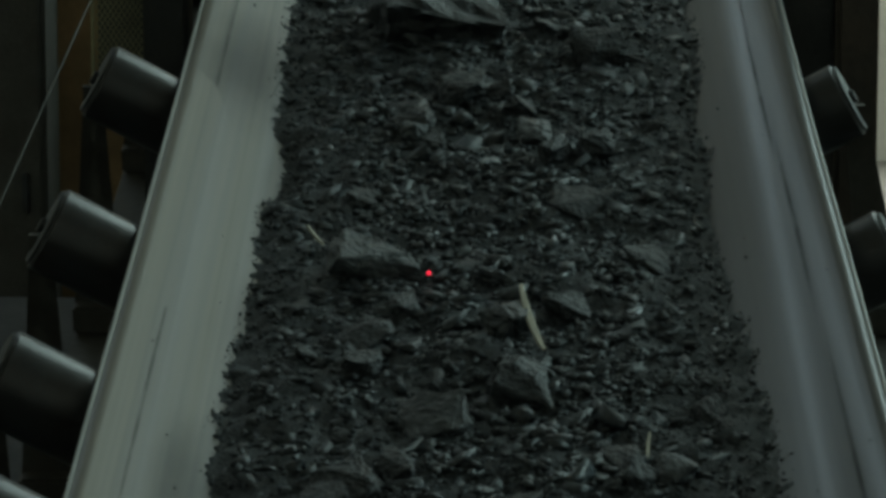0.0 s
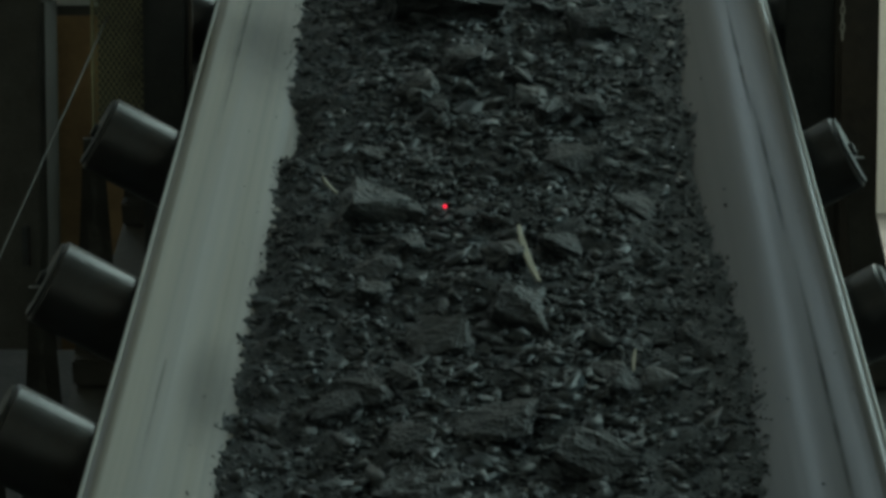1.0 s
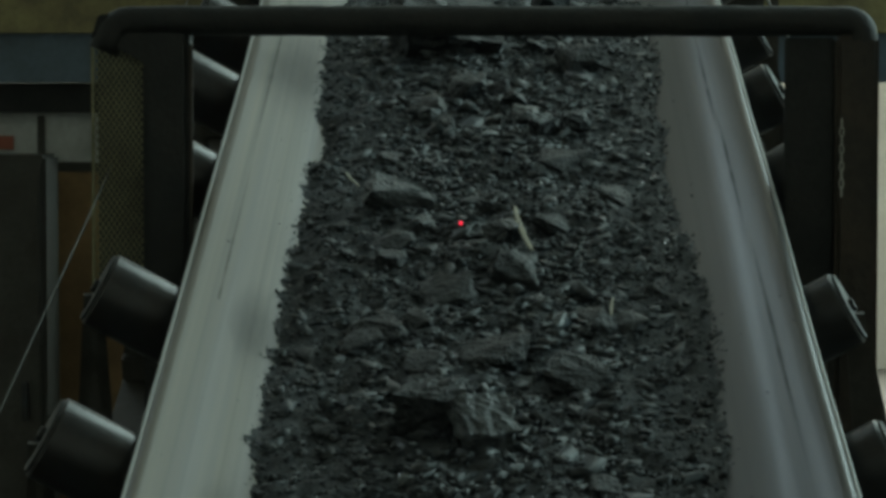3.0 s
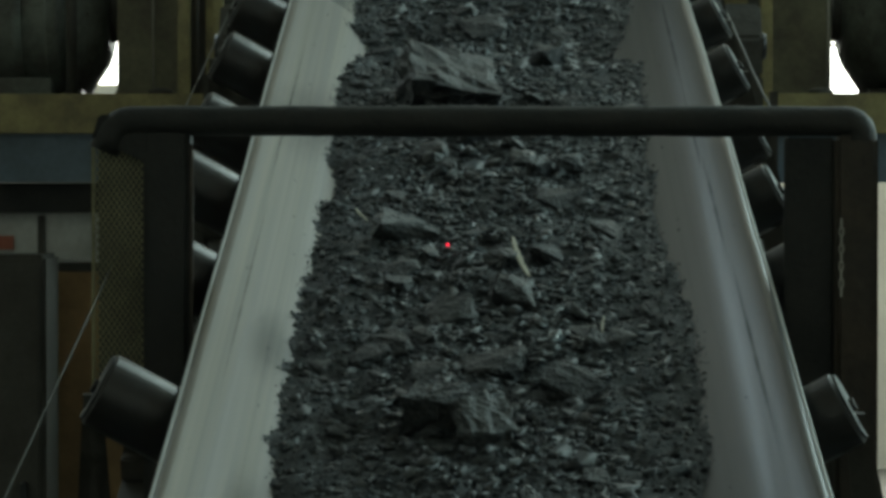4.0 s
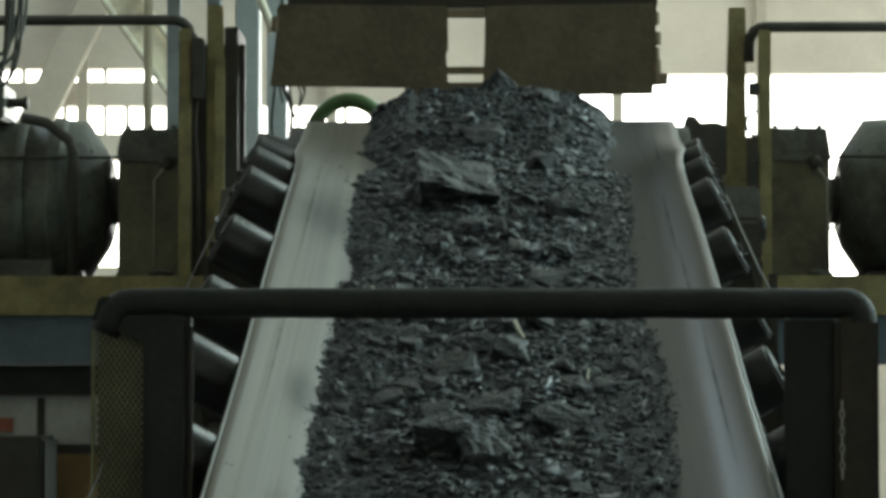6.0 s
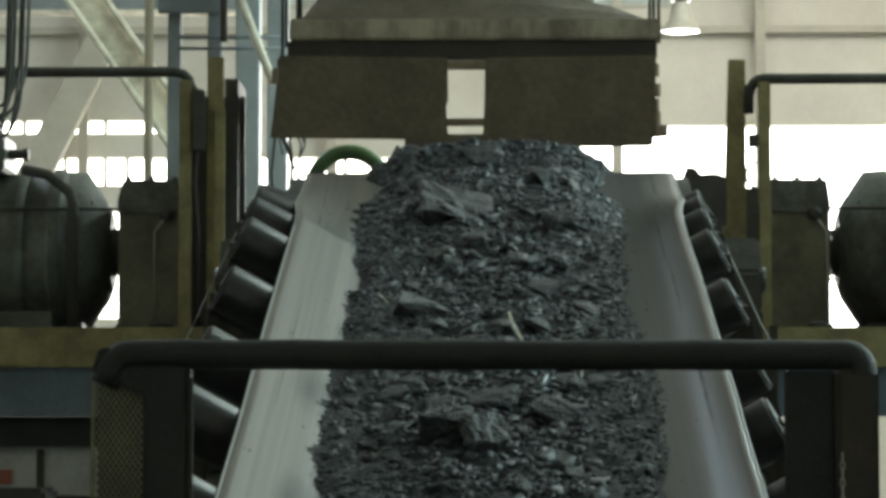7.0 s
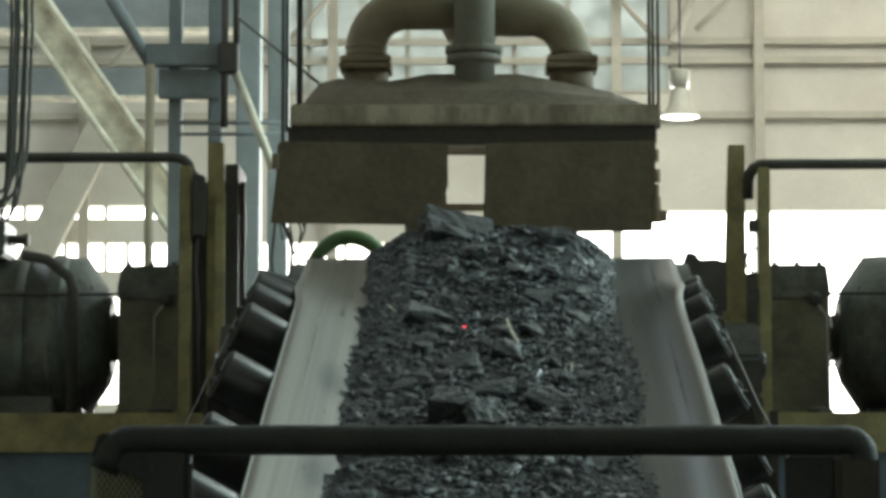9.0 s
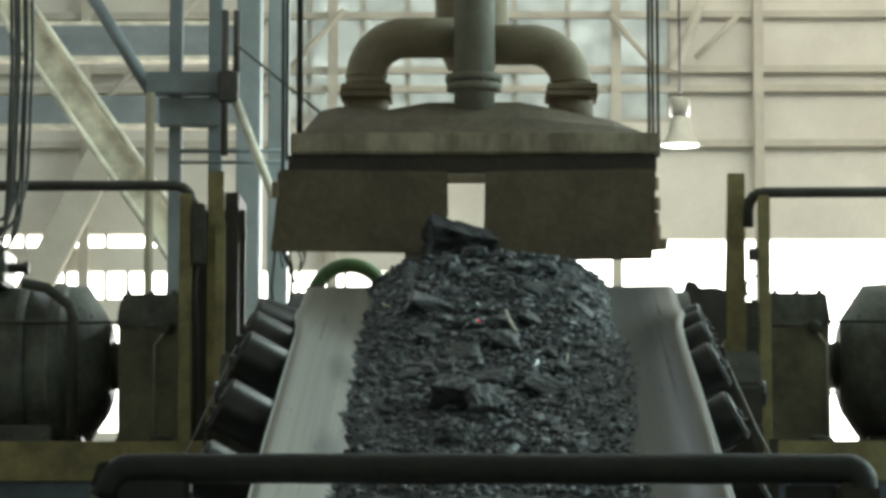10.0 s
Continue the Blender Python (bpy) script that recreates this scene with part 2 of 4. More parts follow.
    bm.faces.new(rings[-1])
    bmesh.ops.recalc_face_normals(bm, faces=bm.faces)
    return bm


def prism(outline, axis, a0, a1, bevel=0.0):
    """An outline extruded along x or y. For x the outline is (y, z), for y it is (x, z)."""
    bm = bmesh.new()
    mk = (lambda p, a: (a, p[0], p[1])) if axis == "x" else (lambda p, a: (p[0], a, p[1]))
    lo = [bm.verts.new(mk(p, a0)) for p in outline]
    hi = [bm.verts.new(mk(p, a1)) for p in outline]
    k = len(outline)
    bm.faces.new(lo)
    bm.faces.new(hi[::-1])
    for i in range(k):
        bm.faces.new((lo[i], hi[i], hi[(i + 1) % k], lo[(i + 1) % k]))
    bmesh.ops.recalc_face_normals(bm, faces=bm.faces)
    if bevel:
        bmesh.ops.bevel(bm, geom=list(bm.edges), offset=bevel, segments=2, affect="EDGES")
    return bm


def arc(c, r, a0, a1, n, plane="xz"):
    out = []
    for i in range(n + 1):
        a = radians(a0 + (a1 - a0) * i / n)
        p, q = r * math.cos(a), r * math.sin(a)
        out.append((c[0] + p, c[1], c[2] + q) if plane == "xz" else (c[0] + p, c[1] + q, c[2]))
    return out


# ---- the belt's line ----
SLOPE = math.atan(0.3126)
CS, SN = math.cos(SLOPE), math.sin(SLOPE)
Z0 = -2.347           # height of the trough's middle below the eye
RISE0, RISE1, LIFT = 9.45, 10.72, 0.065     # along the belt: the stretch where the trough flattens
PULLEY = 0.40
HALF, WING, ANGLE = 0.23, 0.445, 30.0
SPEED = 0.487


def ease(a, b, v):
    k = min(1.0, max(0.0, (v - a) / (b - a)))
    return k * k * (3 - 2 * k)


TAN_U = 10.88         # where the belt meets the head pulley


def belt_frame(u):
    """Place and slope (degrees) of the belt's middle at u metres along it; past the pulley's top it goes round."""
    if u <= TAN_U:
        lift = LIFT * ease(RISE0, RISE1, u)
        return u * CS - lift * SN, Z0 + u * SN + lift * CS, math.degrees(SLOPE)
    cy, cz = TAN_U * CS - LIFT * SN + PULLEY * SN, Z0 + TAN_U * SN + LIFT * CS - PULLEY * CS
    a = SLOPE - (u - TAN_U) / PULLEY
    return cy - PULLEY * math.sin(a), cz + PULLEY * math.cos(a), math.degrees(a)


HEAD_Y = TAN_U * CS - LIFT * SN + PULLEY * SN
HEAD_Z = Z0 + TAN_U * SN + LIFT * CS - PULLEY * CS


def belt_section(u):
    """The belt's cross-section at u: (x, height over the middle)."""
    k = 1 - ease(RISE0, RISE1, u)
    a = radians(ANGLE) * k
    r, out = 0.10, []
    for i in range(-24, 25):
        # the far wing rides a little further in along the lower stretch
        s = abs(i) / 24 * (HALF + WING - (0.007 * (1 - ease(7.2, 8.6, u)) if i < 0 else 0.0))
        # the bend between flat and wing is a short round
        s0, s1 = HALF - r / 2, HALF + r / 2
        if s <= s0:
            x, h = s, 0.0
        elif s < s1:
            t = (s - s0) / r
            x, h = s0 + r * t * (1 - (a * t) ** 2 / 6), r * a * t * t / 2
        else:
            x, h = s0 + r * (1 - a * a / 6), r * a / 2
            steps = max(1, int((s - s1) / 0.01))
            for n in range(steps):
                q = (n + 0.5) * (s - s1) / steps / (WING - r / 2)
                # the wing is not quite flat: slack inside, steeper towards the edge, eased again at the rim
                more = (-2.5 + 16 * math.exp(-((q - 0.78) / 0.12) ** 2)) if i > 0 else (-2 + 8 * math.exp(-((q - 0.45) / 0.06) ** 2))
                x += (s - s1) / steps * math.cos(a + radians(more) * k)
                h += (s - s1) / steps * math.sin(a + radians(more) * k)
        out.append((math.copysign(x, i) if i else 0.0, h))
    return out


def build_belt():
    bm = bmesh.new()
    top, low = [], []
    us = [0.6 + 0.2 * i for i in range(44)] + [9.4 + 0.06 * i for i in range(25)] + [TAN_U + 0.05 * i for i in range(26)]
    for u in us:
        y, z, a = belt_frame(u)
        a = radians(a)
        rt, rl = [], []
        for x, h in belt_section(u):
            edge = 0.004 * noise.noise((u * 1.7, x, 0)) * (abs(x) / 0.6) ** 4
            rt.append(bm.verts.new((x + edge * 0.6, y - h * math.sin(a), z + h * math.cos(a) + edge)))
            h -= 0.018
            rl.append(bm.verts.new((x + edge * 0.6, y - h * math.sin(a), z + h * math.cos(a) + edge)))
        top.append(rt)
        low.append(rl)
    k = len(top[0])
    for i in range(len(us) - 1):
        for j in range(k - 1):
            bm.faces.new((top[i][j], top[i][j + 1], top[i + 1][j + 1], top[i + 1][j]))
            bm.faces.new((low[i][j], low[i + 1][j], low[i + 1][j + 1], low[i][j + 1]))
        for j in (0, k - 1):
            bm.faces.new((top[i][j], top[i + 1][j], low[i + 1][j], low[i][j]))
    for i in (0, len(us) - 1):
        for j in range(k - 1):
            bm.faces.new((top[i][j], low[i][j], low[i][j + 1], top[i][j + 1]))
    bmesh.ops.recalc_face_normals(bm, faces=bm.faces)
    for f in bm.faces:
        f.smooth = True
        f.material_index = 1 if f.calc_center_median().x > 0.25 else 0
    return bm


conveyor = empty("belt_conveyor", "inclined troughed belt conveyor carrying coal", "conveyor")
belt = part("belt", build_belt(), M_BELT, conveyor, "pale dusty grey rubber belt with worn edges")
belt.data.materials.append(M_BELT_SHADE)      # darker copy of the belt's colour: shade painted on the right wing
for sgn in (-1, 1):
    pts = []
    for i in range(60):
        u = 0.6 + i * 0.18
        y, z, a = belt_frame(u)
        x, h = belt_section(u)[0 if sgn < 0 else -1]
        edge = 0.004 * noise.noise((u * 1.7, sgn * abs(x), 0)) * (abs(x) / 0.6) ** 4
        h -= 0.004
        pts.append((sgn * abs(x) + edge * 0.6, y - h * math.sin(radians(a)), z + h * math.cos(radians(a)) + edge))
    part("worn_edge", tube(pts, 0.0042, 8), M_EDGE, belt, "pale frayed edge of the belt")
part("head_pulley", lathe([(-0.75, 0.05), (-0.75, 0.30), (-0.73, PULLEY - 0.02), (0.73, PULLEY - 0.02), (0.75, 0.30), (0.75, 0.05)],
                          pose(0, HEAD_Y, HEAD_Z, 0, 90, 0)), M_FRAME, conveyor)
IDLERS = [1.3, 2.3, 3.3, 4.05, 4.46, 5.00, 5.69, 6.50, 7.09, 7.61, 8.25, 8.85]


def build_idler(y, angle=ANGLE, drop=0.0):
    u = y / CS
    by, bz, a = belt_frame(u)
    m = Matrix.Translation((0, by, bz - drop)) @ pose(0, 0, 0, a, 0, 0)
    top = empty("idler_set", "three-roll troughing idler set under the belt, dusty steel", "idler", "idler sets", m)
    R = 0.078
    h0 = -0.020 - R

    def roll(length):
        return [(-0.004, 0.02), (-0.004, 0.055), (0.0, R - 0.003), (0.004, R), (length - 0.008, R), (length - 0.004, R - 0.003), (length, 0.055), (length, 0.02)]

    part("centre_roller", lathe([(a_ - 0.22, r) for a_, r in roll(0.44)], pose(0, 0, h0, 0, 90, 0), 24), M_ROLL, top)
    for sgn, length in ((-1, 0.593), (1, 0.516)):
        t = radians(angle)
        start = Vector((sgn * (HALF + 0.04), 0, h0 + 0.010))
        d = Vector((sgn * math.cos(t), 0, math.sin(t)))
        mm = Matrix.Translation(start) @ d.to_track_quat("Z", "Y").to_matrix().to_4x4()
        roller = part("wing_roller", lathe(roll(length), mm, 28), M_ROLL, top)
        # black disc paints the shade on the roller's end face
        part("shaded_end_cap", lathe([(length - 0.003, 0.02), (length - 0.003, R - 0.005), (length + 0.003, R - 0.008), (length + 0.003, 0.02)], mm, 28), M_BLACK, roller)
        tip = start + d * (length + 0.012)
        part("axle", lathe([(length - 0.02, 0.014), (length + 0.012, 0.014)], mm, 10), M_BLACK, top)
        bm = prism([(tip.x - 0.02, tip.z - 0.02), (tip.x + 0.02, tip.z - 0.02), (sgn * 0.86, -0.30), (sgn * 0.76, -0.30)], "y", -0.006, 0.006)
        part("bracket", bm, M_FRAME, top)
    part("cross_member", box(-0.86, 0.86, -0.04, 0.04, -0.34, -0.28, 0.006), M_FRAME, top)
    return top


for yy in IDLERS:
    build_idler(yy)
build_idler(9.22, 28, 0.01)
build_idler(9.62, 24, 0.06)
build_idler(9.95, 19, 0.10)

# the two long channels on which the idlers stand
for sgn in (-1, 1):
    bm = bmesh.new()
    ends = []
    for u in (0.6, 10.75):
        y, z = u * CS, Z0 + u * SN
        ring = []
        for x, h in ((0.78, -0.342), (0.86, -0.342), (0.86, -0.352), (0.79, -0.352), (0.79, -0.48), (0.86, -0.48), (0.86, -0.49), (0.78, -0.49)):
            ring.append(bm.verts.new((sgn * x, y - h * SN, z + h * CS)))
        ends.append(ring)
    for i in range(8):
        bm.faces.new((ends[0][i], ends[1][i], ends[1][(i + 1) % 8], ends[0][(i + 1) % 8]))
    bm.faces.new(ends[0])
    bm.faces.new(ends[1][::-1])
    bmesh.ops.recalc_face_normals(bm, faces=bm.faces)
    part("stringer", bm, M_FRAME, conveyor)
    for y in (1.5, 4.2, 6.9, 9.6):
        z = Z0 + y * SN / CS - 0.50
        part("leg", box(sgn * 0.82 - 0.05, sgn * 0.82 + 0.05, y - 0.05, y + 0.05, -3.2, z, 0.006), M_FRAME, conveyor)

# the return strand, the tail pulley and the chute under the head
bm = bmesh.new()
ring = []
for u in (0.62, TAN_U + 0.05):
    lift = LIFT * ease(RISE0, RISE1, u)
    for x in (-0.675, 0.675):
        for h in (-0.80, -0.815):
            ring.append(bm.verts.new((x, u * CS - (h + lift) * SN, Z0 + u * SN + (h + lift) * CS)))
for f in ((0, 2, 6, 4), (1, 5, 7, 3), (0, 4, 5, 1), (2, 3, 7, 6), (0, 1, 3, 2), (4, 6, 7, 5)):
    bm.faces.new([ring[i] for i in f])
bmesh.ops.recalc_face_normals(bm, faces=bm.faces)
part("return_strand", bm, M_BELT, conveyor)
part("tail_pulley", lathe([(-0.72, 0.05), (-0.72, 0.30), (-0.70, 0.38), (0.70, 0.38), (0.72, 0.30), (0.72, 0.05)],
                          pose(0, 0.6 * CS + 0.40 * SN, Z0 + 0.6 * SN - 0.40 * CS, 0, 90, 0)), M_FRAME, conveyor)
chute = empty("discharge_chute", "dark steel chute under the belt head", "chute")
part("plate", box(-0.76, 0.76, 10.62, 10.635, -3.2, -1.2), M_FRAME, chute)
part("plate", box(-0.76, 0.76, 11.75, 11.765, -3.2, -1.2), M_FRAME, chute)
part("plate", box(-0.775, -0.762, 10.62, 11.765, -3.2, -1.2), M_FRAME, chute)
part("plate", box(0.762, 0.775, 10.62, 11.765, -3.2, -1.2), M_FRAME, chute)

# bearing housings of the head pulley, on their pedestals
for sgn in (-1, 1):
    hb = empty("bearing_housing", "dark dusty bearing housing of the head pulley", "bearing", "bearing housings")
    a, b = sorted((sgn * 0.79, sgn * 0.99))
    part("housing", prism([(HEAD_Y - 0.20, HEAD_Z - 0.12), (HEAD_Y + 0.20, HEAD_Z - 0.12), (HEAD_Y + 0.20, HEAD_Z + 0.02), (HEAD_Y + 0.12, HEAD_Z + 0.15), (HEAD_Y - 0.12, HEAD_Z + 0.15), (HEAD_Y - 0.20, HEAD_Z + 0.02)], "x", a, b, 0.012), M_FRAME, hb)
    part("pedestal", box(a, b, HEAD_Y - 0.22, HEAD_Y + 0.22, -3.2, HEAD_Z - 0.122, 0.008), M_FRAME, hb)
    part("shaft_end", lathe([(-0.05, 0.05), (0.24, 0.05), (0.25, 0.045)], pose(sgn * 0.77, HEAD_Y, HEAD_Z, 0, 90 * sgn, 0), 18), M_ROLL, hb)
    if sgn > 0:
        part("cover", prism([(0.74, 0.80), (0.90, 0.80), (0.90, 0.985), (0.86, 1.0), (0.80, 0.995), (0.785, 1.02), (0.75, 1.025), (0.735, 0.98)], "y", HEAD_Y + 0.24, HEAD_Y + 0.30, 0.004), M_FRAME, hb)

# pull cords beside the rollers
for sgn, ends in ((-1, ((-0.86, 3.0, -1.05), (-0.85, 8.27, 0.372), (-0.85, 10.3, 0.915))), (1, ((0.80, 6.37, -0.10), (0.80, 8.4, 0.34), (0.80, 10.4, 0.85)))):
    part("pull_cord", tube(ends, 0.0018 if sgn < 0 else 0.004, 8), M_CABLE, conveyor, "grey pull cord")
    for y, z in (((4.0, -0.785), (8.3, 0.375)) if sgn < 0 else ((8.3, 0.325),)):
        part("cord_bracket", box(sgn * 0.83 - 0.012, sgn * 0.83 + 0.012, y - 0.012, y + 0.012, z - 0.40, z), M_FRAME, conveyor)

# ---- coal on the belt ----
U_LO, U_HI, SLAB = 2.2, 11.0, 0.2


WING_X = [p[0] for p in belt_section(0.0)]
WING_H = [p[1] for p in belt_section(0.0)]


def wing_height(x):
    """Height of the belt's surface over its middle, in the full trough."""
    return float(np.interp(x, WING_X, WING_H))


# where the load draws in from the belt's wings or spreads out on them: middle, half length, width
COVES_L = ((5.72, 0.17, -0.042), (5.25, 0.10, -0.022), (3.66, 0.12, -0.032), (6.97, 0.22, 0.028), (7.5, 0.2, 0.012), (7.0, 0.8, 0.018))
COVES_R = ((6.02, 0.12, -0.036), (5.45, 0.30, -0.030), (4.55, 0.25, 0.024), (3.7, 0.15, -0.032), (7.05, 0.18, 0.018), (7.4, 0.12, -0.022), (7.0, 0.8, 0.020))


def load_width(x, u):
    w = 0.446 + 0.008 * noise.noise((u * 3.1, 5.0 if x > 0 else 9.0, 0)) + 0.018 * noise.noise((u * 10.0, 3.0 if x > 0 else 7.0, 1))
    for c, wide, more in (COVES_R if x > 0 else COVES_L):
        w += more * math.exp(-((u - c) / wide) ** 2)
    return w


def coal_top(x, u):
    """Height of the coal over the belt's middle, in the full trough."""
    w = load_width(x, u)
    a = abs(x)
    crown = 0.138 - 0.035 * math.exp(-((u - 7.2) / 0.25) ** 2) - 0.08 * a * a + 0.018 * noise.noise((x * 5, u * 4, 2)) + 0.014 * noise.noise((x * 14, u * 14, 4))
    wing = wing_height(x)
    side = (w - a) / 0.06
    if side < 1:
        crown = wing + (crown - wing) * max(0.0, side) ** 0.8 if side > 0 else wing + side * 0.12 - 0.002
    return crown


def rock_shapes(n, seed, lo=9, hi=14):
    """Angular broken pieces: hulls of a few random points."""
    rnd = random.Random(seed)
    out = []
    for _ in range(n):
        bm = bmesh.new()
        for _ in range(rnd.randint(lo, hi)):
            v = Vector((rnd.gauss(0, 1), rnd.gauss(0, 1), rnd.gauss(0, 1))).normalized()
            bm.verts.new(v * rnd.uniform(0.75, 1.2))
        bmesh.ops.convex_hull(bm, input=bm.verts)
        bmesh.ops.delete(bm, geom=[v for v in bm.verts if not v.link_faces], context="VERTS")
        bmesh.ops.recalc_face_normals(bm, faces=bm.faces)
        bm.verts.index_update()
        out.append((np.array([v.co[:] for v in bm.verts]), np.array([[v.index for v in f.verts] for f in bm.faces])))
        bm.free()
    return out


SHAPES = rock_shapes(40, 3, 6, 9)


def mesh_from(name, verts, tris, mats, mat_index=None, smooth=None):
    me = bpy.data.meshes.new(name)
    me.vertices.add(len(verts))
    me.vertices.foreach_set("co", np.asarray(verts, dtype=np.float32).ravel())
    me.loops.add(len(tris) * 3)
    me.loops.foreach_set("vertex_index", np.asarray(tris, dtype=np.int32).ravel())
    me.polygons.add(len(tris))
    me.polygons.foreach_set("loop_start", np.arange(0, len(tris) * 3, 3, dtype=np.int32))
    for mt in mats:
        me.materials.append(mt)
    if mat_index is not None:
        me.polygons.foreach_set("material_index", np.asarray(mat_index, dtype=np.int32))
    me.update(calc_edges=True)
    me.validate()
    return me


MOVERS = []           # (object, u at the clip's start)


def build_slab(k, strip):
    """One strip of the load: 0 over the flat of the belt, -1 and 1 over its wings."""
    rnd = random.Random(1000 + k * 3 + strip)
    u0 = U_LO + k * SLAB
    mid = u0 + SLAB / 2
    x0, x1 = (-0.30, 0.30) if strip == 0 else (0.20, 0.49)
    V, T, MI = [], [], []
    nx, nu = int((x1 - x0) / 0.0125), 16
    grid = []
    for j in range(-1, nu + 2):
        u = u0 - 0.004 + (SLAB + 0.008) * min(nu, max(0, j)) / nu
        for i in range(nx + 1):
            x = (x0 + (x1 - x0) * i / nx) * (strip or 1)
            h = coal_top(x, u) + 0.009 * noise.noise((x * 38, u * 45, 7)) + 0.006 * noise.noise((x * 90, u * 110, 8)) - 0.004
            if strip == 0:
                h -= 0.004 + max(0.0, abs(x) - 0.23) * 0.3
            else:
                h -= max(0.0, 0.23 - abs(x)) * 0.9
            if j < 0 or j > nu:
                h = min(h, wing_height(x)) - 0.03
            grid.append((x, u - mid, h))
    V.append(np.array(grid))
    idx = np.arange((nx + 1) * (nu + 3)).reshape(nu + 3, nx + 1)
    q = np.stack([idx[:-1, :-1], idx[:-1, 1:], idx[1:, 1:], idx[1:, :-1]], -1).reshape(-1, 4)
    if strip < 0:
        q = q[:, ::-1]
    T.append(np.concatenate([q[:, [0, 1, 2]], q[:, [0, 2, 3]]]))
    MI.append(np.zeros(len(T[-1])))
    base = len(grid)
    share = 0.54 if strip == 0 else 0.23
    for size_lo, size_hi, count, sink in ((0.0018, 0.004, 900, 0.35), (0.004, 0.009, 420, 0.55), (0.009, 0.022, 210, 0.75), (0.022, 0.045, 62, 0.85)):
        for _ in range(int(count * share)):
            u = rnd.uniform(u0, u0 + SLAB)
            x = rnd.uniform(-0.25, 0.25) if strip == 0 else strip * rnd.uniform(0.23, 0.475)
            s = size_lo + (size_hi - size_lo) * rnd.random() ** 1.6
            h = coal_top(x, u)
            stray = False
            if s > 0.006 and abs(x) + 1.5 * s > load_width(x, u) + 0.006:
                continue
            if abs(x) > 0.38 and h < wing_height(x) - 0.001:
                if size_hi > 0.012 or rnd.random() > (0.07 if abs(x) < 0.452 else 0.015):
                    continue
                stray = True
                h = wing_height(x)
            vs, fs = SHAPES[rnd.randrange(len(SHAPES))]
            e = Euler((rnd.gauss(0, 0.38), rnd.gauss(0, 0.32), rnd.gauss(0, 0.5))).to_matrix()
            sc = np.array((s * rnd.uniform(1.0, 1.65), s * rnd.uniform(0.75, 1.1), s * rnd.uniform(0.34, 0.66)))
            if abs(x) > 0.36:
                # the rim of the load is finer and less drawn out
                sc[0] *= 0.58
            if stray:
                sc *= 0.6
            V.append((vs * sc) @ np.array(e).T + np.array((x, u - mid, h + s * (0.5 - sink))))
            T.append(fs + base)
            chance = rnd.random()
            MI.append(np.full(len(fs), 2 if chance < 0.008 else 3 if chance < 0.05 else 1))
            base += len(vs)
    for _ in range((0, 1, 1, 2)[k % 4] if strip else 0):
        # crumbs lying on the bare wing of the belt
        x, u, s = strip * rnd.uniform(0.45, 0.59), rnd.uniform(u0, u0 + SLAB), rnd.uniform(0.0018, 0.0036)
        vs, fs = SHAPES[rnd.randrange(len(SHAPES))]
        V.append(vs * s + np.array((x, u - mid, wing_height(x) + s * 0.4)))
        T.append(fs + base)
        MI.append(np.full(len(fs), 1))
        base += len(vs)
    me = mesh_from("coal_load", np.concatenate(V), np.concatenate(T), (M_FINES, M_COAL, M_STONE, M_GLINT), np.concatenate(MI))
    ob = tagged(new("coal_load", me), "bed of broken black coal and fines riding on the belt", "coal", "coal on the belt", "stuff")
    MOVERS.append((ob, mid, strip))


for k in range(int(round((U_HI - U_LO) / SLAB))):
    for strip in (-1, 0, 1):
        build_slab(k, strip)


def lump(x, u, sx, sy, sz, seed, lift=0.3, turn=(0, 0, 0), mat=M_LUMP, label="angular lump of black coal on the moving load", name="coal_lump", points=26, blocky=False):
    rnd = random.Random(seed)
    bm = bmesh.new()
    if blocky:
        # a split block: eight corners, none of them square
        for cx, cy, cz in itertools.product((-1, 1), repeat=3):
            bm.verts.new((cx * rnd.uniform(0.82, 1.05), cy * rnd.uniform(0.8, 1.05), cz * rnd.uniform(0.75, 1.05)))
    for _ in range(0 if blocky else points):
        v = Vector((rnd.uniform(-1, 1), rnd.uniform(-1, 1), rnd.uniform(-1, 1)))
        v = v / max(abs(v.x), abs(v.y), abs(v.z)) if rnd.random() < 0.6 else v.normalized()
        bm.verts.new(v * rnd.uniform(0.78, 1.0))
    bmesh.ops.convex_hull(bm, input=bm.verts)
    bmesh.ops.delete(bm, geom=[v for v in bm.verts if not v.link_faces], context="VERTS")
    bmesh.ops.bevel(bm, geom=list(bm.edges), offset=0.05, segments=1, affect="EDGES")
    bmesh.ops.triangulate(bm, faces=bm.faces)
    bmesh.ops.subdivide_edges(bm, edges=bm.edges, cuts=6 if blocky else 2, use_grid_fill=True)
    e = Euler([radians(a) for a in turn]).to_matrix()
    h = coal_top(x, u) + sz * lift
    off = rnd.uniform(0, 50)
    for v in bm.verts:
        c = v.co
        n_ = noise.noise(c * 2.2 + Vector((off, 0, 0))) * 0.16 + noise.noise(c * 5 + Vector((off, 0, 0))) * (0.13 if blocky else 0.09)
        c = c * (1 + n_)
        v.co = e @ Vector((c.x * sx, c.y * sy, c.z * sz)) + Vector((x, 0, h))
    bmesh.ops.recalc_face_normals(bm, faces=bm.faces)
    ob = link(name, bm, mat)
    tagged(ob, label, "coal" if mat is M_LUMP else "stone", "lumps on the belt")
    MOVERS.append((ob, u, 0 if abs(x) < 0.25 else int(math.copysign(1, x))))
    return ob


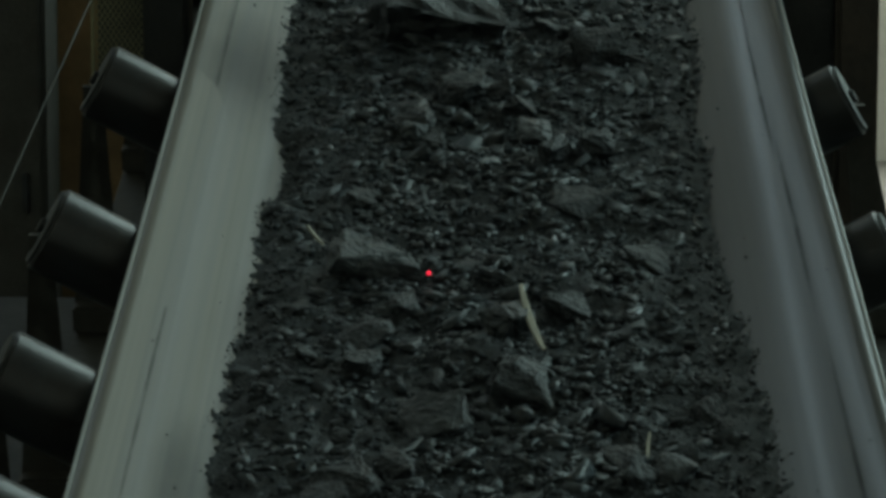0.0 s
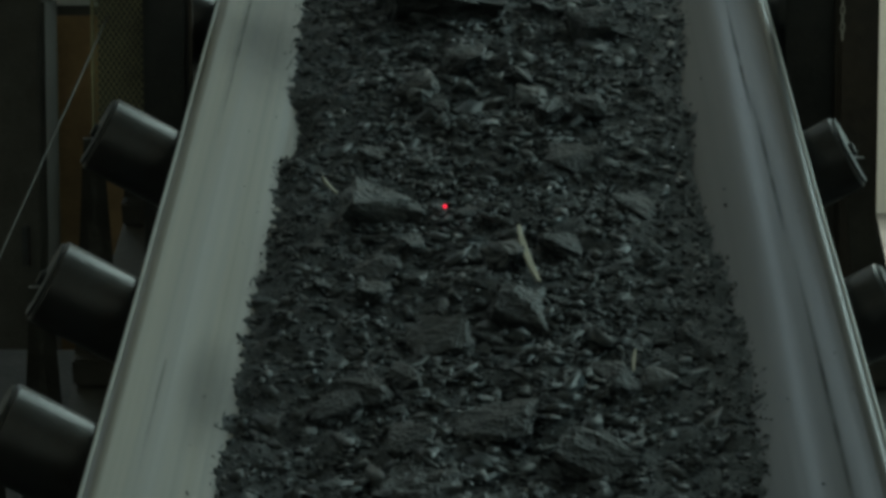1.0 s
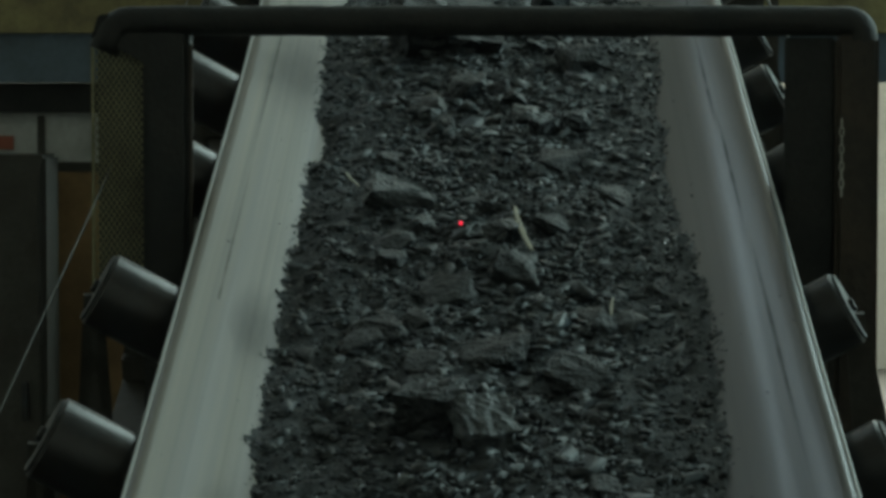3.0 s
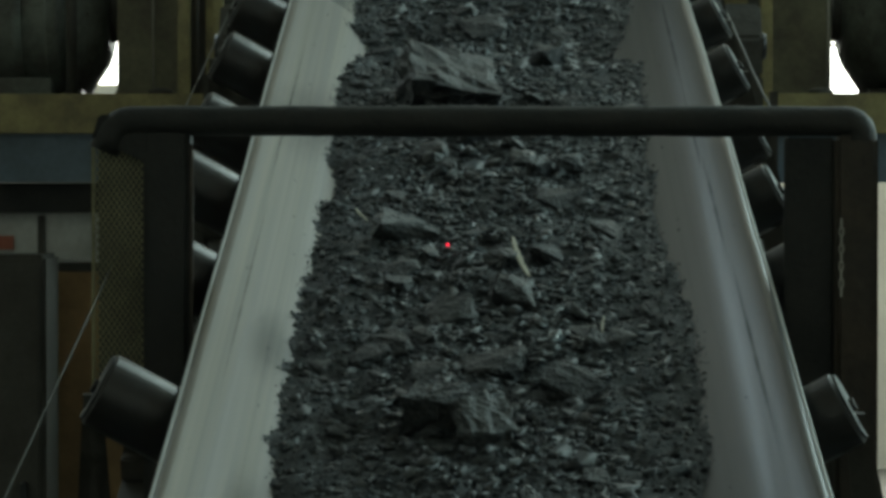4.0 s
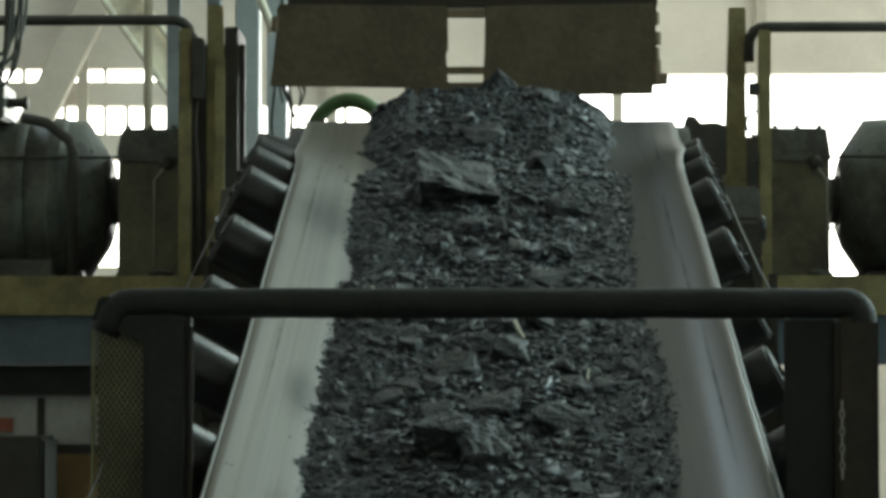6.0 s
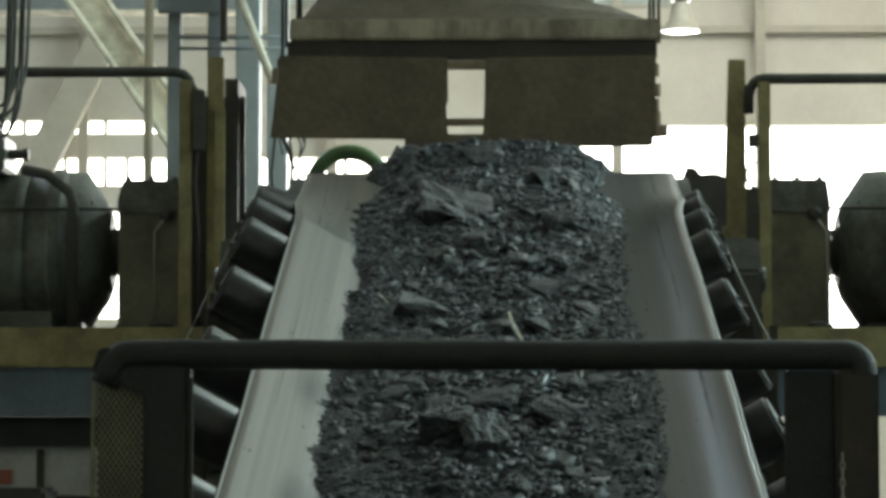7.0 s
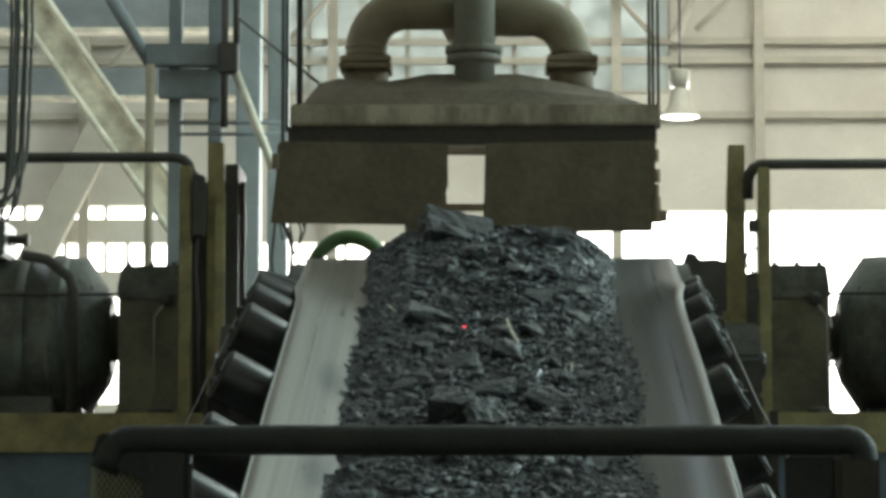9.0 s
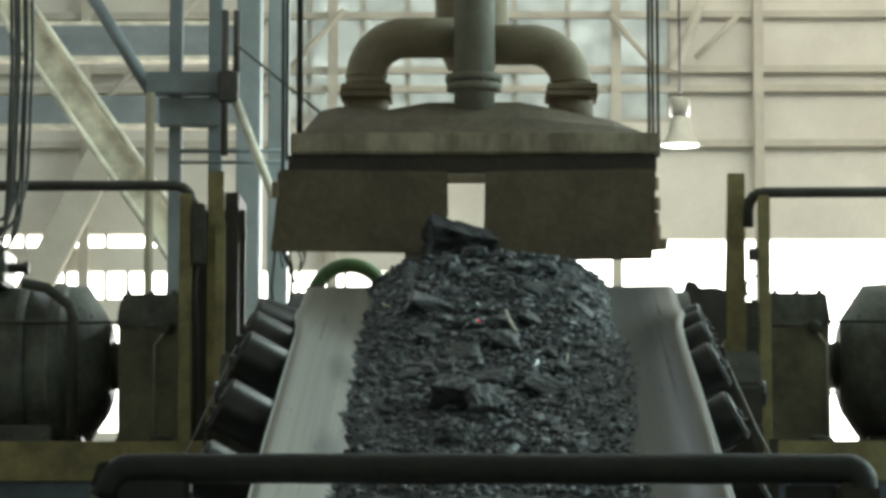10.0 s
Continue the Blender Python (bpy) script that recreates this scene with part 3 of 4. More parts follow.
# the lumps that stand out, each at its place on the belt
BIG = lump(-0.122, 6.52, 0.140, 0.150, 0.092, 43, -0.02, (9, 14, 8), blocky=True, label="largest split coal block standing out of the load")
lump(-0.212, 5.24, 0.085, 0.06, 0.035, 12, 0.1, (10, 12, 20), M_STONE, "flat grey shale slab on the moving coal", "shale_slab")
lump(-0.108, 4.0, 0.062, 0.05, 0.052, 13, 0.5, (4, 6, -4), blocky=True, label="square-edged block of black coal on the load")
lump(-0.012, 3.92, 0.050, 0.055, 0.034, 14, 0.8, (28, 8, 24), M_STONE, "pale grey stone wedged beside the coal block", "grey_stone", blocky=True)
lump(0.05, 4.76, 0.055, 0.06, 0.045, 15, 0.0, (20, 10, 0))
SLAB_LABEL = "flat blue-grey slab lying on the coal"
lump(-0.09, 4.66, 0.066, 0.055, 0.022, 16, 0.1, (16, -12, 12), M_SLATE, SLAB_LABEL, "coal_slab", 40)
lump(-0.06, 6.08, 0.056, 0.06, 0.026, 61, 0.2, (8, 4, 5), M_SLATE, SLAB_LABEL, "coal_slab", 40)
lump(-0.148, 5.90, 0.042, 0.045, 0.022, 62, 0.5, (14, -10, -15), M_SLATE, SLAB_LABEL, "coal_slab", 34)
lump(0.028, 5.0, 0.045, 0.05, 0.034, 63, 0.1, (10, 8, 30), M_SLATE, SLAB_LABEL, "coal_slab", 30)
lump(0.085, 5.84, 0.04, 0.04, 0.02, 64, 0.5, (10, -6, 10), M_SLATE, SLAB_LABEL, "coal_slab", 30)
lump(0.285, 4.50, 0.035, 0.04, 0.02, 65, 0.4, (8, 6, -20), M_SLATE, SLAB_LABEL, "coal_slab", 30)
lump(0.0, 4.32, 0.085, 0.06, 0.04, 66, -0.25, (14, -4, 8), points=40)
lump(0.17, 4.22, 0.07, 0.06, 0.04, 67, -0.3, (10, 14, -20), points=36)
lump(-0.22, 4.45, 0.06, 0.05, 0.035, 68, -0.25, (10, -8, 20), points=36)
lump(0.17, 5.52, 0.065, 0.055, 0.035, 69, -0.2, (12, 10, -15), points=36)
lump(0.045, 8.12, 0.085, 0.08, 0.07, 71, -0.05, (0, 20, 20), points=34)
lump(-0.02, 7.35, 0.08, 0.07, 0.035, 73, -0.2, (8, -8, 30), points=40)
lump(0.22, 6.28, 0.06, 0.05, 0.045, 17, 0.4, (0, 0, 20))
lump(-0.21, 4.85, 0.035, 0.03, 0.02, 18, 0.4, (0, 0, 0))
lump(0.13, 5.05, 0.045, 0.03, 0.02, 19, 0.4, (0, 15, 0))
lump(-0.20, 4.95, 0.06, 0.05, 0.035, 21, -0.2, (0, 0, 40))
lump(-0.15, 5.85, 0.035, 0.03, 0.022, 22, 0.4, (0, 0, 40), M_STONE, "small grey stone on the moving coal", "grey_stone")
lump(0.20, 5.75, 0.04, 0.03, 0.03, 23, 0.4, (0, 0, 10))
lump(0.12, 5.72, 0.05, 0.03, 0.03, 24, 0.4, (0, 0, 50))
lump(-0.05, 6.05, 0.06, 0.04, 0.03, 25, 0.3, (0, 0, 50))
lump(0.16, 6.9, 0.06, 0.05, 0.04, 26, 0.3, (0, 0, 50))
lump(-0.24, 6.8, 0.05, 0.05, 0.04, 27, 0.3, (0, 0, 50))
lump(0.2, 7.9, 0.07, 0.06, 0.04, 29, -0.1, (0, 0, 50))
lump(-0.2, 8.2, 0.07, 0.06, 0.04, 30, -0.1, (0, 0, 80))
rl = random.Random(77)
for i in range(56):
    k = rl.random() ** 1.5
    lump(rl.uniform(-0.36, 0.36), rl.uniform(2.6, 9.5), 0.02 + 0.042 * k, 0.018 + 0.03 * k, 0.013 + 0.016 * k, 200 + i, -0.2,
         (rl.gauss(0, 14), rl.gauss(0, 14), rl.uniform(0, 180)))


def splinter(x, u, length, width, turn, name, label, category, mat):
    """A thin sliver, bent a little and pointed at one end."""
    bm = bmesh.new()
    rings = []
    for i in range(7):
        v = i / 6
        w = width / 2 * (0.35 + 0.65 * math.sin(math.pi * min(0.98, v * 0.8 + 0.12)))
        c = Vector((0.03 * length * (v - 0.5) ** 2 * 4, (v - 0.5) * length, 0))
        rings.append([bm.verts.new(c + Vector(o)) for o in ((-w, 0, -0.0015), (w, 0, -0.001), (w * 0.7, 0, 0.002), (-w * 0.8, 0, 0.0025))])
    for p, q in zip(rings, rings[1:]):
        for i in range(4):
            bm.faces.new((p[i], p[(i + 1) % 4], q[(i + 1) % 4], q[i]))
    bm.faces.new(rings[0][::-1])
    bm.faces.new(rings[-1])
    bmesh.ops.recalc_face_normals(bm, faces=bm.faces)
    e = Euler([radians(a) for a in turn]).to_matrix()
    h = coal_top(x, u) + 0.028
    for v in bm.verts:
        v.co = e @ v.co + Vector((x, 0, h))
    MOVERS.append((tagged(link(name, bm, mat), label, category), u, 0 if abs(x) < 0.25 else int(math.copysign(1, x))))


splinter(0.067, 4.97, 0.18, 0.014, (12, 0, 12), "wood_splinter", "pale wooden splinter lying on the coal", "splinter", M_PALESTRAW)
splinter(0.245, 4.55, 0.055, 0.006, (18, 0, -6), "wood_splinter", "short pale splinter lying on the coal", "splinter", M_PALESTRAW)
splinter(-0.315, 5.33, 0.06, 0.006, (15, 10, 35), "wood_splinter", "pale wooden splinter lying on the coal", "splinter", M_PALESTRAW)



def dust_smear(x, u, wx, wu, seed):
    """A thin film of coal dust on a wing of the belt, with a ragged outline."""
    bm = bmesh.new()
    rows = []
    for j in range(15):
        v = -1 + j / 7
        half = wx * math.sqrt(max(0.0, 1 - v * v)) * (0.9 + 0.25 * noise.noise((seed, v * 4.5, 0))) + 0.0005
        c = x + wx * 0.6 * noise.noise((seed, v * 2.0, 9))
        row = []
        for i in range(5):
            xx = c + half * (i / 2 - 1)
            sec = belt_section(u + v * wu)
            h = np.interp(abs(xx), [abs(p[0]) for p in sec[24:]], [p[1] for p in (sec[24:] if xx > 0 else sec[24::-1])])
            row.append(bm.verts.new((xx, v * wu, float(h) + 0.0012)))
        rows.append(row)
    for a, b in zip(rows, rows[1:]):
        for i in range(4):
            bm.faces.new((a[i], a[i + 1], b[i + 1], b[i]))
    ob = tagged(link("dust_smear", bm, M_DUST), "film of grey coal dust on the bare belt", "dust", "dust on the belt", "stuff")
    MOVERS.append((ob, u, int(math.copysign(1, x))))


def belt_film(name, x, u, wx, wu, mat, label):
    """A soft-edged mark on a wing, riding with the belt."""
    bm = bmesh.new()
    sec = belt_section(u)
    xs, hs = [p[0] for p in sec], [p[1] for p in sec]
    rows = [[bm.verts.new((x + wx * (i / 5 - 1), wu * (j / 6 - 1), float(np.interp(x + wx * (i / 5 - 1), xs, hs)) + 0.0016)) for i in range(11)] for j in range(13)]
    for a, b in zip(rows, rows[1:]):
        for i in range(10):
            bm.faces.new((a[i], a[i + 1], b[i + 1], b[i]))
    ob = tagged(link(name, bm, mat, smooth=True), label, "stain", "marks on the belt", "stuff")
    MOVERS.append((ob, u, int(math.copysign(1, x))))


for x, u, wx, wu in ((-0.50, 6.15, 0.14, 0.42), (-0.47, 4.45, 0.06, 0.3), (-0.52, 7.6, 0.12, 0.4), (-0.46, 3.5, 0.06, 0.35)):
    belt_film("damp_patch", x, u, wx, wu, M_DAMP, "damp blue-grey patch on the dusty belt")
for x, u, wx, wu in ((0.545, 5.35, 0.005, 0.5), (0.538, 6.0, 0.005, 0.5), (0.55, 4.3, 0.005, 0.7), (0.54, 7.0, 0.005, 0.8), (-0.545, 4.7, 0.004, 0.8), (-0.55, 6.2, 0.004, 0.9)):
    belt_film("scuff_mark", x, u, wx, wu, M_SCUFF, "long dark scuff mark on the rubber belt")

rs = random.Random(31)
for sgn in (-1, 1):
    for i in range(9 if sgn < 0 else 0):
        dust_smear(sgn * rs.uniform(0.455, 0.50), 3.0 + i * (0.75 if sgn < 0 else 1.3) + rs.uniform(-0.2, 0.2), rs.uniform(0.006, 0.018), rs.uniform(0.08, 0.3), i * 3.3 + sgn)

# ---- the barrier over the belt ----
BY = 6.3
barrier = empty("barrier_frame", "black steel pipe barrier arching over the belt", "barrier")
pts = [(-0.862, BY, 0.115)] + arc((-0.80, BY, 0.133), 0.05, 180, 90, 5)[1:] + arc((0.792, BY, 0.147), 0.034, 90, 0, 5) + [(0.826, BY, 0.06)]
dense = []
for p, q in zip(pts, pts[1:]):
    n = max(1, int((Vector(q) - Vector(p)).length / 0.02))
    dense += [Vector(p).lerp(Vector(q), k / n) for k in range(n)]
rail_bm = tube(dense + [Vector(pts[-1])], 0.034, 20)
for v in rail_bm.verts:
    v.co += Vector((0, 0.5, 1)) * (0.0022 * noise.noise(v.co * Vector((7, 30, 30))) + 0.0007 * noise.noise(v.co * 60))
part("rail", rail_bm, M_BLACK, barrier)
part("grime_cap", prism([(-0.888, 0.142), (-0.872, 0.196), (-0.70, 0.205), (-0.672, 0.10), (-0.762, 0.084), (-0.80, 0.105)], "y", BY - 0.020, BY + 0.05, 0.004), M_BLACK, barrier)
part("post", box(-0.772, -0.668, BY - 0.03, BY + 0.06, -3.2, 0.165, 0.012), M_BLACK, barrier)
part("post", box(0.764, 0.860, BY - 0.034, BY + 0.06, -3.2, 0.150, 0.012), M_RUST, barrier)
part("side_plate", box(0.655, 0.766, BY, BY + 0.02, -0.55, 0.145, 0.004), M_BLACK, barrier)
part("edge_strip", box(-0.668, -0.660, BY - 0.03, BY - 0.02, -0.36, 0.13, 0.001), M_RUST, barrier)


def build_mesh_panel():
    """Expanded metal: two sets of slanting strands, and a rim."""
    bm = bmesh.new()
    x0, x1, z0, z1, y = -0.888, -0.776, -0.42, 0.125, BY + 0.03
    step = 0.0125
    for sgn, yy in ((1, y), (-1, y + 0.002)):
        c = -1.2
        while c < 1.2:
            # the line z = sgn * 1.5 * (x - x0) + c, cut to the panel
            xs = sorted(((z0 - c) / (sgn * 1.5) + x0, (z1 - c) / (sgn * 1.5) + x0))
            a, b = max(x0, xs[0]), min(x1, xs[1])
            if b - a > 0.004:
                za, zb = sgn * 1.5 * (a - x0) + c, sgn * 1.5 * (b - x0) + c
                w = 0.0019
                q = [(a, yy, za - w), (b, yy, zb - w), (b, yy, zb + w), (a, yy, za + w)]
                f = [bm.verts.new(p) for p in q]
                g = [bm.verts.new((p[0], p[1] + 0.0018, p[2])) for p in q]
                bm.faces.new(f)
                bm.faces.new(g[::-1])
                for i in range(4):
                    bm.faces.new((f[i], g[i], g[(i + 1) % 4], f[(i + 1) % 4]))
            c += step * 1.5
    box(x0 - 0.006, x0, y - 0.004, y + 0.006, z0, z1, 0, bm)
    box(x1, x1 + 0.004, y - 0.004, y + 0.006, z0, z1, 0, bm)
    bmesh.ops.recalc_face_normals(bm, faces=bm.faces)
    return bm


part("mesh_panel", build_mesh_panel(), M_MESH, barrier, "olive painted expanded-metal guard panel")
# added plate behind the mesh, keeps its gaps dark
part("added_backing", box(-0.885, -0.775, BY + 0.075, BY + 0.08, -0.42, 0.12), M_FRAME, barrier)

# a short chain on the post
chain = empty("chain", "short bright steel chain hanging on the rusty post", "chain")
for i in range(9):
    z = -0.045 - i * 0.019
    ring = [(0.776 + 0.0045 * math.cos(t) * (1 if i % 2 else 0.3), BY - 0.042 + 0.0045 * math.cos(t) * (0.3 if i % 2 else 1), z + 0.011 * math.sin(t)) for t in (2 * math.pi * k / 10 for k in range(11))]
    part("chain_link", tube(ring, 0.0018, 6), M_WIRE, chain)

# ---- the hall ----
FLOOR, CEIL = -3.2, 9.5
tagged(link("floor", box(-12, 12, -6, 34, FLOOR - 0.2, FLOOR), M_FLOOR), "dirty grey concrete floor of the hall", "floor", kind="structure")
tagged(link("wall_south", box(-12.3, 12.3, -6.3, -6, FLOOR, CEIL), M_WALL), "plain dusty end wall", "wall", kind="structure")


def holed_wall(name, a0, a1, z0, z1, holes, place):
    """A wall from pieces round its openings; place(a, z, depth) gives the point."""
    bm = bmesh.new()
    xs = sorted({a0, a1, *[h[0] for h in holes], *[h[1] for h in holes]})
    zs = sorted({z0, z1, *[h[2] for h in holes], *[h[3] for h in holes]})
    for i in range(len(xs) - 1):
        for j in range(len(zs) - 1):
            cx, cz = (xs[i] + xs[i + 1]) / 2, (zs[j] + zs[j + 1]) / 2
            if any(h[0] < cx < h[1] and h[2] < cz < h[3] for h in holes):
                continue
            vs = bmesh.ops.create_cube(bm, size=1)["verts"]
            for v in vs:
                v.co = place(xs[i] + (v.co.x + 0.5) * (xs[i + 1] - xs[i]), zs[j] + (v.co.z + 0.5) * (zs[j + 1] - zs[j]), v.co.y + 0.5)
    bmesh.ops.recalc_face_normals(bm, faces=bm.faces)
    return tagged(link(name, bm, M_WALL), "pale dusty wall with strip windows", "wall", kind="structure")


# unseen ceiling; both openings are added for the overhead strip lamps
tagged(holed_wall("ceiling", -12, 12, -6, 34, [(-8.2, -6.8, 10.9, 29.1), (4.9, 6.1, 9.9, 24.1)], lambda a, b, d: Vector((a, b, CEIL + 0.2 * d))), "pale dusty ceiling with two long openings added for lamps", "ceiling")
END = [(-6.3, -3.9, 3.645, 3.83), (-5.9, -1.1, 3.01, 3.375), (-5.8, -4.3, 1.40, 2.72), (-0.1, 6.2, 1.15, 3.75)]
MULLIONS = [(-6.3, -5.65, -5.1, -4.66, -4.12, -3.9), (-5.9, -5.15, -4.66, -4.393, -3.9, -3.4, -2.9, -2.4, -1.75, -1.1), (-5.8, -5.05, -4.3), (-0.1, 3.05, 6.2)]
UPPER = (-2.5, 2.2, 5.2, 7.6)
holed_wall("wall_north", -12.3, 12.3, FLOOR, CEIL, END + [UPPER], lambda a, z, d: Vector((a, 34 + 0.3 * d, z)))
holed_wall("wall_east", -6, 34, FLOOR, CEIL, [(4.5, 22.5, 3.9, 6.5)], lambda a, z, d: Vector((12 + 0.3 * d, a, z)))
holed_wall("wall_west", -6, 34, FLOOR, CEIL, [], lambda a, z, d: Vector((-12 - 0.3 * d, a, z)))
for i, (a, b, c, d) in enumerate(END):
    win = empty("window_%d" % (i + 1), "strip window with bright daylight outside", "window")
    win["kind"] = "structure"
    for x in MULLIONS[i]:
        part("mullion", box(x - 0.022, x + 0.022, 34.02, 34.10, c, d), M_BEAM, win)
    part("frame", box(a, b, 34.09, 34.15, c, c + 0.03), M_BEAM, win)
    if d - c > 1:
        for z in (c + 0.72, c + 0.78):
            part("frame", box(a, b, 34.03, 34.08, z, z + 0.04), M_BEAM, win)
tagged(link("backdrop", box(-14, 14, 36.0, 36.1, -3, 9), M_SKY), "bright overcast daylight outside the windows", "sky", kind="structure")

# steelwork on the end wall: purlins, posts and braces
steel = empty("wall_steelwork", "pale dusty steel framing along the end wall", "steel frame")
steel["kind"] = "structure"
for z in (4.86, 5.53, 5.765, 6.44):
    part("purlin", box(-11.8, 11.8, 33.86, 33.95, z, z + 0.085), M_WALLSTEEL, steel)
for x in (-8.0, -4.9, -1.9, 1.53, 3.25, 5.4, 8.5):
    part("wall_post", box(x - 0.06, x + 0.06, 33.76, 33.855, FLOOR, CEIL), M_WALLSTEEL, steel)
for x0, z0, x1, z1 in ((-2.40, 5.80, -1.75, 6.50), (1.45, 6.42, 1.98, 5.80), (2.48, 5.90, 3.0, 6.42), (-4.9, 5.1, -3.3, 6.9)):
    part("brace", tube([(x0, 33.6, z0), (x1, 33.6, z1)], 0.035, 8), M_WALLSTEEL, steel)
part("brace", box(-0.19, 0.19, 33.3, 33.5, -1.2, 1.2, 0.01), M_WALLSTEEL, steel).matrix_world = pose(-5.03, 0, 3.88, 0, 26.5, 0)
part("brace", tube([(2.22, 33.5, 5.75), (2.62, 33.5, 6.75)], 0.085, 4), M_WALLSTEEL, steel)
# dusty glazed upper part: panes between thin bars
upper = empty("window_5", "dusty bluish upper window with many small panes", "window")
upper["kind"] = "structure"
cols, rows_z = (-2.5, -2.2, -1.55, -1.0, -0.35, 0.3, 0.95, 1.53, 2.2), (5.2, 5.57, 5.80, 6.48, 7.15, 7.6)
for i, (xa, xb) in enumerate(zip(cols, cols[1:])):
    for za, zb in zip(rows_z, rows_z[1:]):
        part("pane", box(xa + 0.012, xb - 0.012, 34.05, 34.058, za + 0.012, zb - 0.012), M_PANE, upper)
for x in cols:
    part("glazing_bar", box(x - 0.022, x + 0.022, 34.01, 34.08, 5.2, 7.6), M_WALLSTEEL, upper)
for z in rows_z:
    part("glazing_bar", box(-2.478, 2.178, 33.985, 34.008, z - 0.02, z + 0.02), M_WALLSTEEL, upper)

# ---- blue gantry and beams behind the drive ----
gantry = empty("steel_gantry", "blue painted steel gantry with pale column behind the drive", "gantry")
G = 17.0
g = 0.0034


def gx(p):
    return (p - 865) * g


def gz(p):
    return (975 - p) * g


part("column", box(gx(398), gx(442), G + 0.5, G + 0.7, FLOOR, 6.5, 0.01), M_PALEBLUE, gantry, "pale blue boxed column")
part("column", box(gx(440), gx(478), G + 1.2, G + 1.4, FLOOR, 6.5, 0.01), M_PALEBLUE, gantry)
part("post", box(gx(290), gx(313), G, G + 0.1, FLOOR, 6.5, 0.008), M_HAZEBLUE, gantry)
part("post", box(gx(361), gx(385), G, G + 0.1, FLOOR, 6.5, 0.008), M_HAZEBLUE, gantry)
part("beam", box(gx(252), gx(412), G - 0.14, G - 0.02, gz(166), gz(126), 0.008), M_HAZEBLUE, gantry)
part("gusset", box(gx(275), gx(386), G - 0.08, G - 0.01, gz(222), gz(170), 0.006), M_HAZEBLUE, gantry)
part("pipe", tube([(gx(264), G - 0.2, FLOOR), (gx(264), G - 0.2, gz(168))], 0.028, 12), M_DUCT, gantry)
part("brace", tube([(gx(262), G - 0.1, gz(162)), (gx(150), G - 0.1, gz(-20))], 0.05, 4), M_HAZEBLUE, gantry)
part("bracket", box(gx(385), gx(420), G - 0.25, G - 0.15, gz(185), gz(130), 0.01), M_RUST, gantry)
part("pipe", tube([(gx(396), G - 0.2, gz(280)), (gx(396), G - 0.2, gz(20))], 0.022, 10), M_RUST, gantry)
part("pipe", tube([(gx(417), G - 0.2, gz(130)), (gx(417), G - 0.2, gz(20))], 0.022, 10), M_RUST, gantry)
part("pipe", tube([(gx(415), G - 0.2, gz(180)), (gx(484), G - 0.2, gz(355))], 0.026, 10), M_BEAM, gantry)
for z in (268, 288):
    part("rail", tube([(gx(312), G - 0.1, gz(z)), (gx(500), G - 0.1, gz(z))], 0.011, 8), M_HAZEBLUE, gantry)

# the pale slanting box girder and the blue crane beams far behind
girder = empty("slanting_girder", "pale peeling steel girder slanting across the hall", "girder")
a, b = Vector((-4.15, 24.0, 4.74)), Vector((-2.53, 24.0, 2.42))
d = (b - a).normalized()
nn = Vector((d.z, 0, -d.x))
bm = bmesh.new()
ends = []
for c in (a - d * 2.0, b + d * 1.6):
    ends.append([bm.verts.new(c + nn * w + Vector((0, y, 0))) for w, y in ((-0.125, 0), (0.125, 0), (0.125, 0.3), (-0.125, 0.3))])
for i in range(4):
    bm.faces.new((ends[0][i], ends[0][(i + 1) % 4], ends[1][(i + 1) % 4], ends[1][i]))
bm.faces.new(ends[0])
bm.faces.new(ends[1][::-1])
bmesh.ops.recalc_face_normals(bm, faces=bm.faces)
part("web", bm, M_PEEL, girder)
part("stanchion", box(-1.5, -1.25, 24.0, 24.3, FLOOR, 1.25), M_BEAM, girder)
for w in (-0.135, 0.135):
    p, q = a - d * 2.0 + nn * w, b + d * 1.6 + nn * w
    part("flange", tube([(p.x, 23.95, p.z), (q.x, 23.95, q.z)], 0.03, 6), M_BEAM, girder)
crane = empty("crane_beams", "blue crane runway beams with a pale rail", "beam")
crane["kind"] = "structure"
part("beam", box(-11.5, -2.3, 28.0, 28.3, 4.95, 5.265, 0.01), M_HAZEBLUE, crane)
part("rail", box(-11.5, -2.3, 28.02, 28.2, 5.267, 5.31), M_BEAM, crane)
part("rail", box(-11.5, -2.3, 27.96, 28.2, 4.905, 4.948), M_BEAM, crane)
part("beam", box(-11.5, -2.3, 27.5, 27.8, 4.185, 4.465, 0.01), M_HAZEBLUE, crane)
part("rail", box(-11.5, -2.3, 27.46, 27.7, 4.15, 4.183), M_BEAM, crane)

# ---- drive platforms on both sides of the head ----


def build_platform(sgn):
    x0, x1 = sorted((sgn * 1.0, sgn * 4.6))
    if sgn > 0:
        x0 = 0.94
    p = empty("drive_platform", "steel drive platform with yellow edge beam", "platform", "drive platforms")
    part("deck", box(x0, x1, 11.02, 13.6, 0.385, 0.415), M_FRAME, p)
    part("edge_beam", box(x0, x1, 10.98, 11.016, 0.27, 0.425, 0.004), M_YELLOW, p, "worn yellow edge beam")
    part("girder", box(x0, x1, 11.022, 11.2, 0.08, 0.38, 0.004), M_BLUE, p, "blue grey girder")
    for x in (x0 + 0.15, x1 - 0.15):
        for y in (11.4, 13.3):
            part("leg", box(x - 0.07, x + 0.07, y - 0.07, y + 0.07, FLOOR, 0.385, 0.008), M_FRAME, p)
    return p


for sgn in (-1, 1):
    build_platform(sgn)

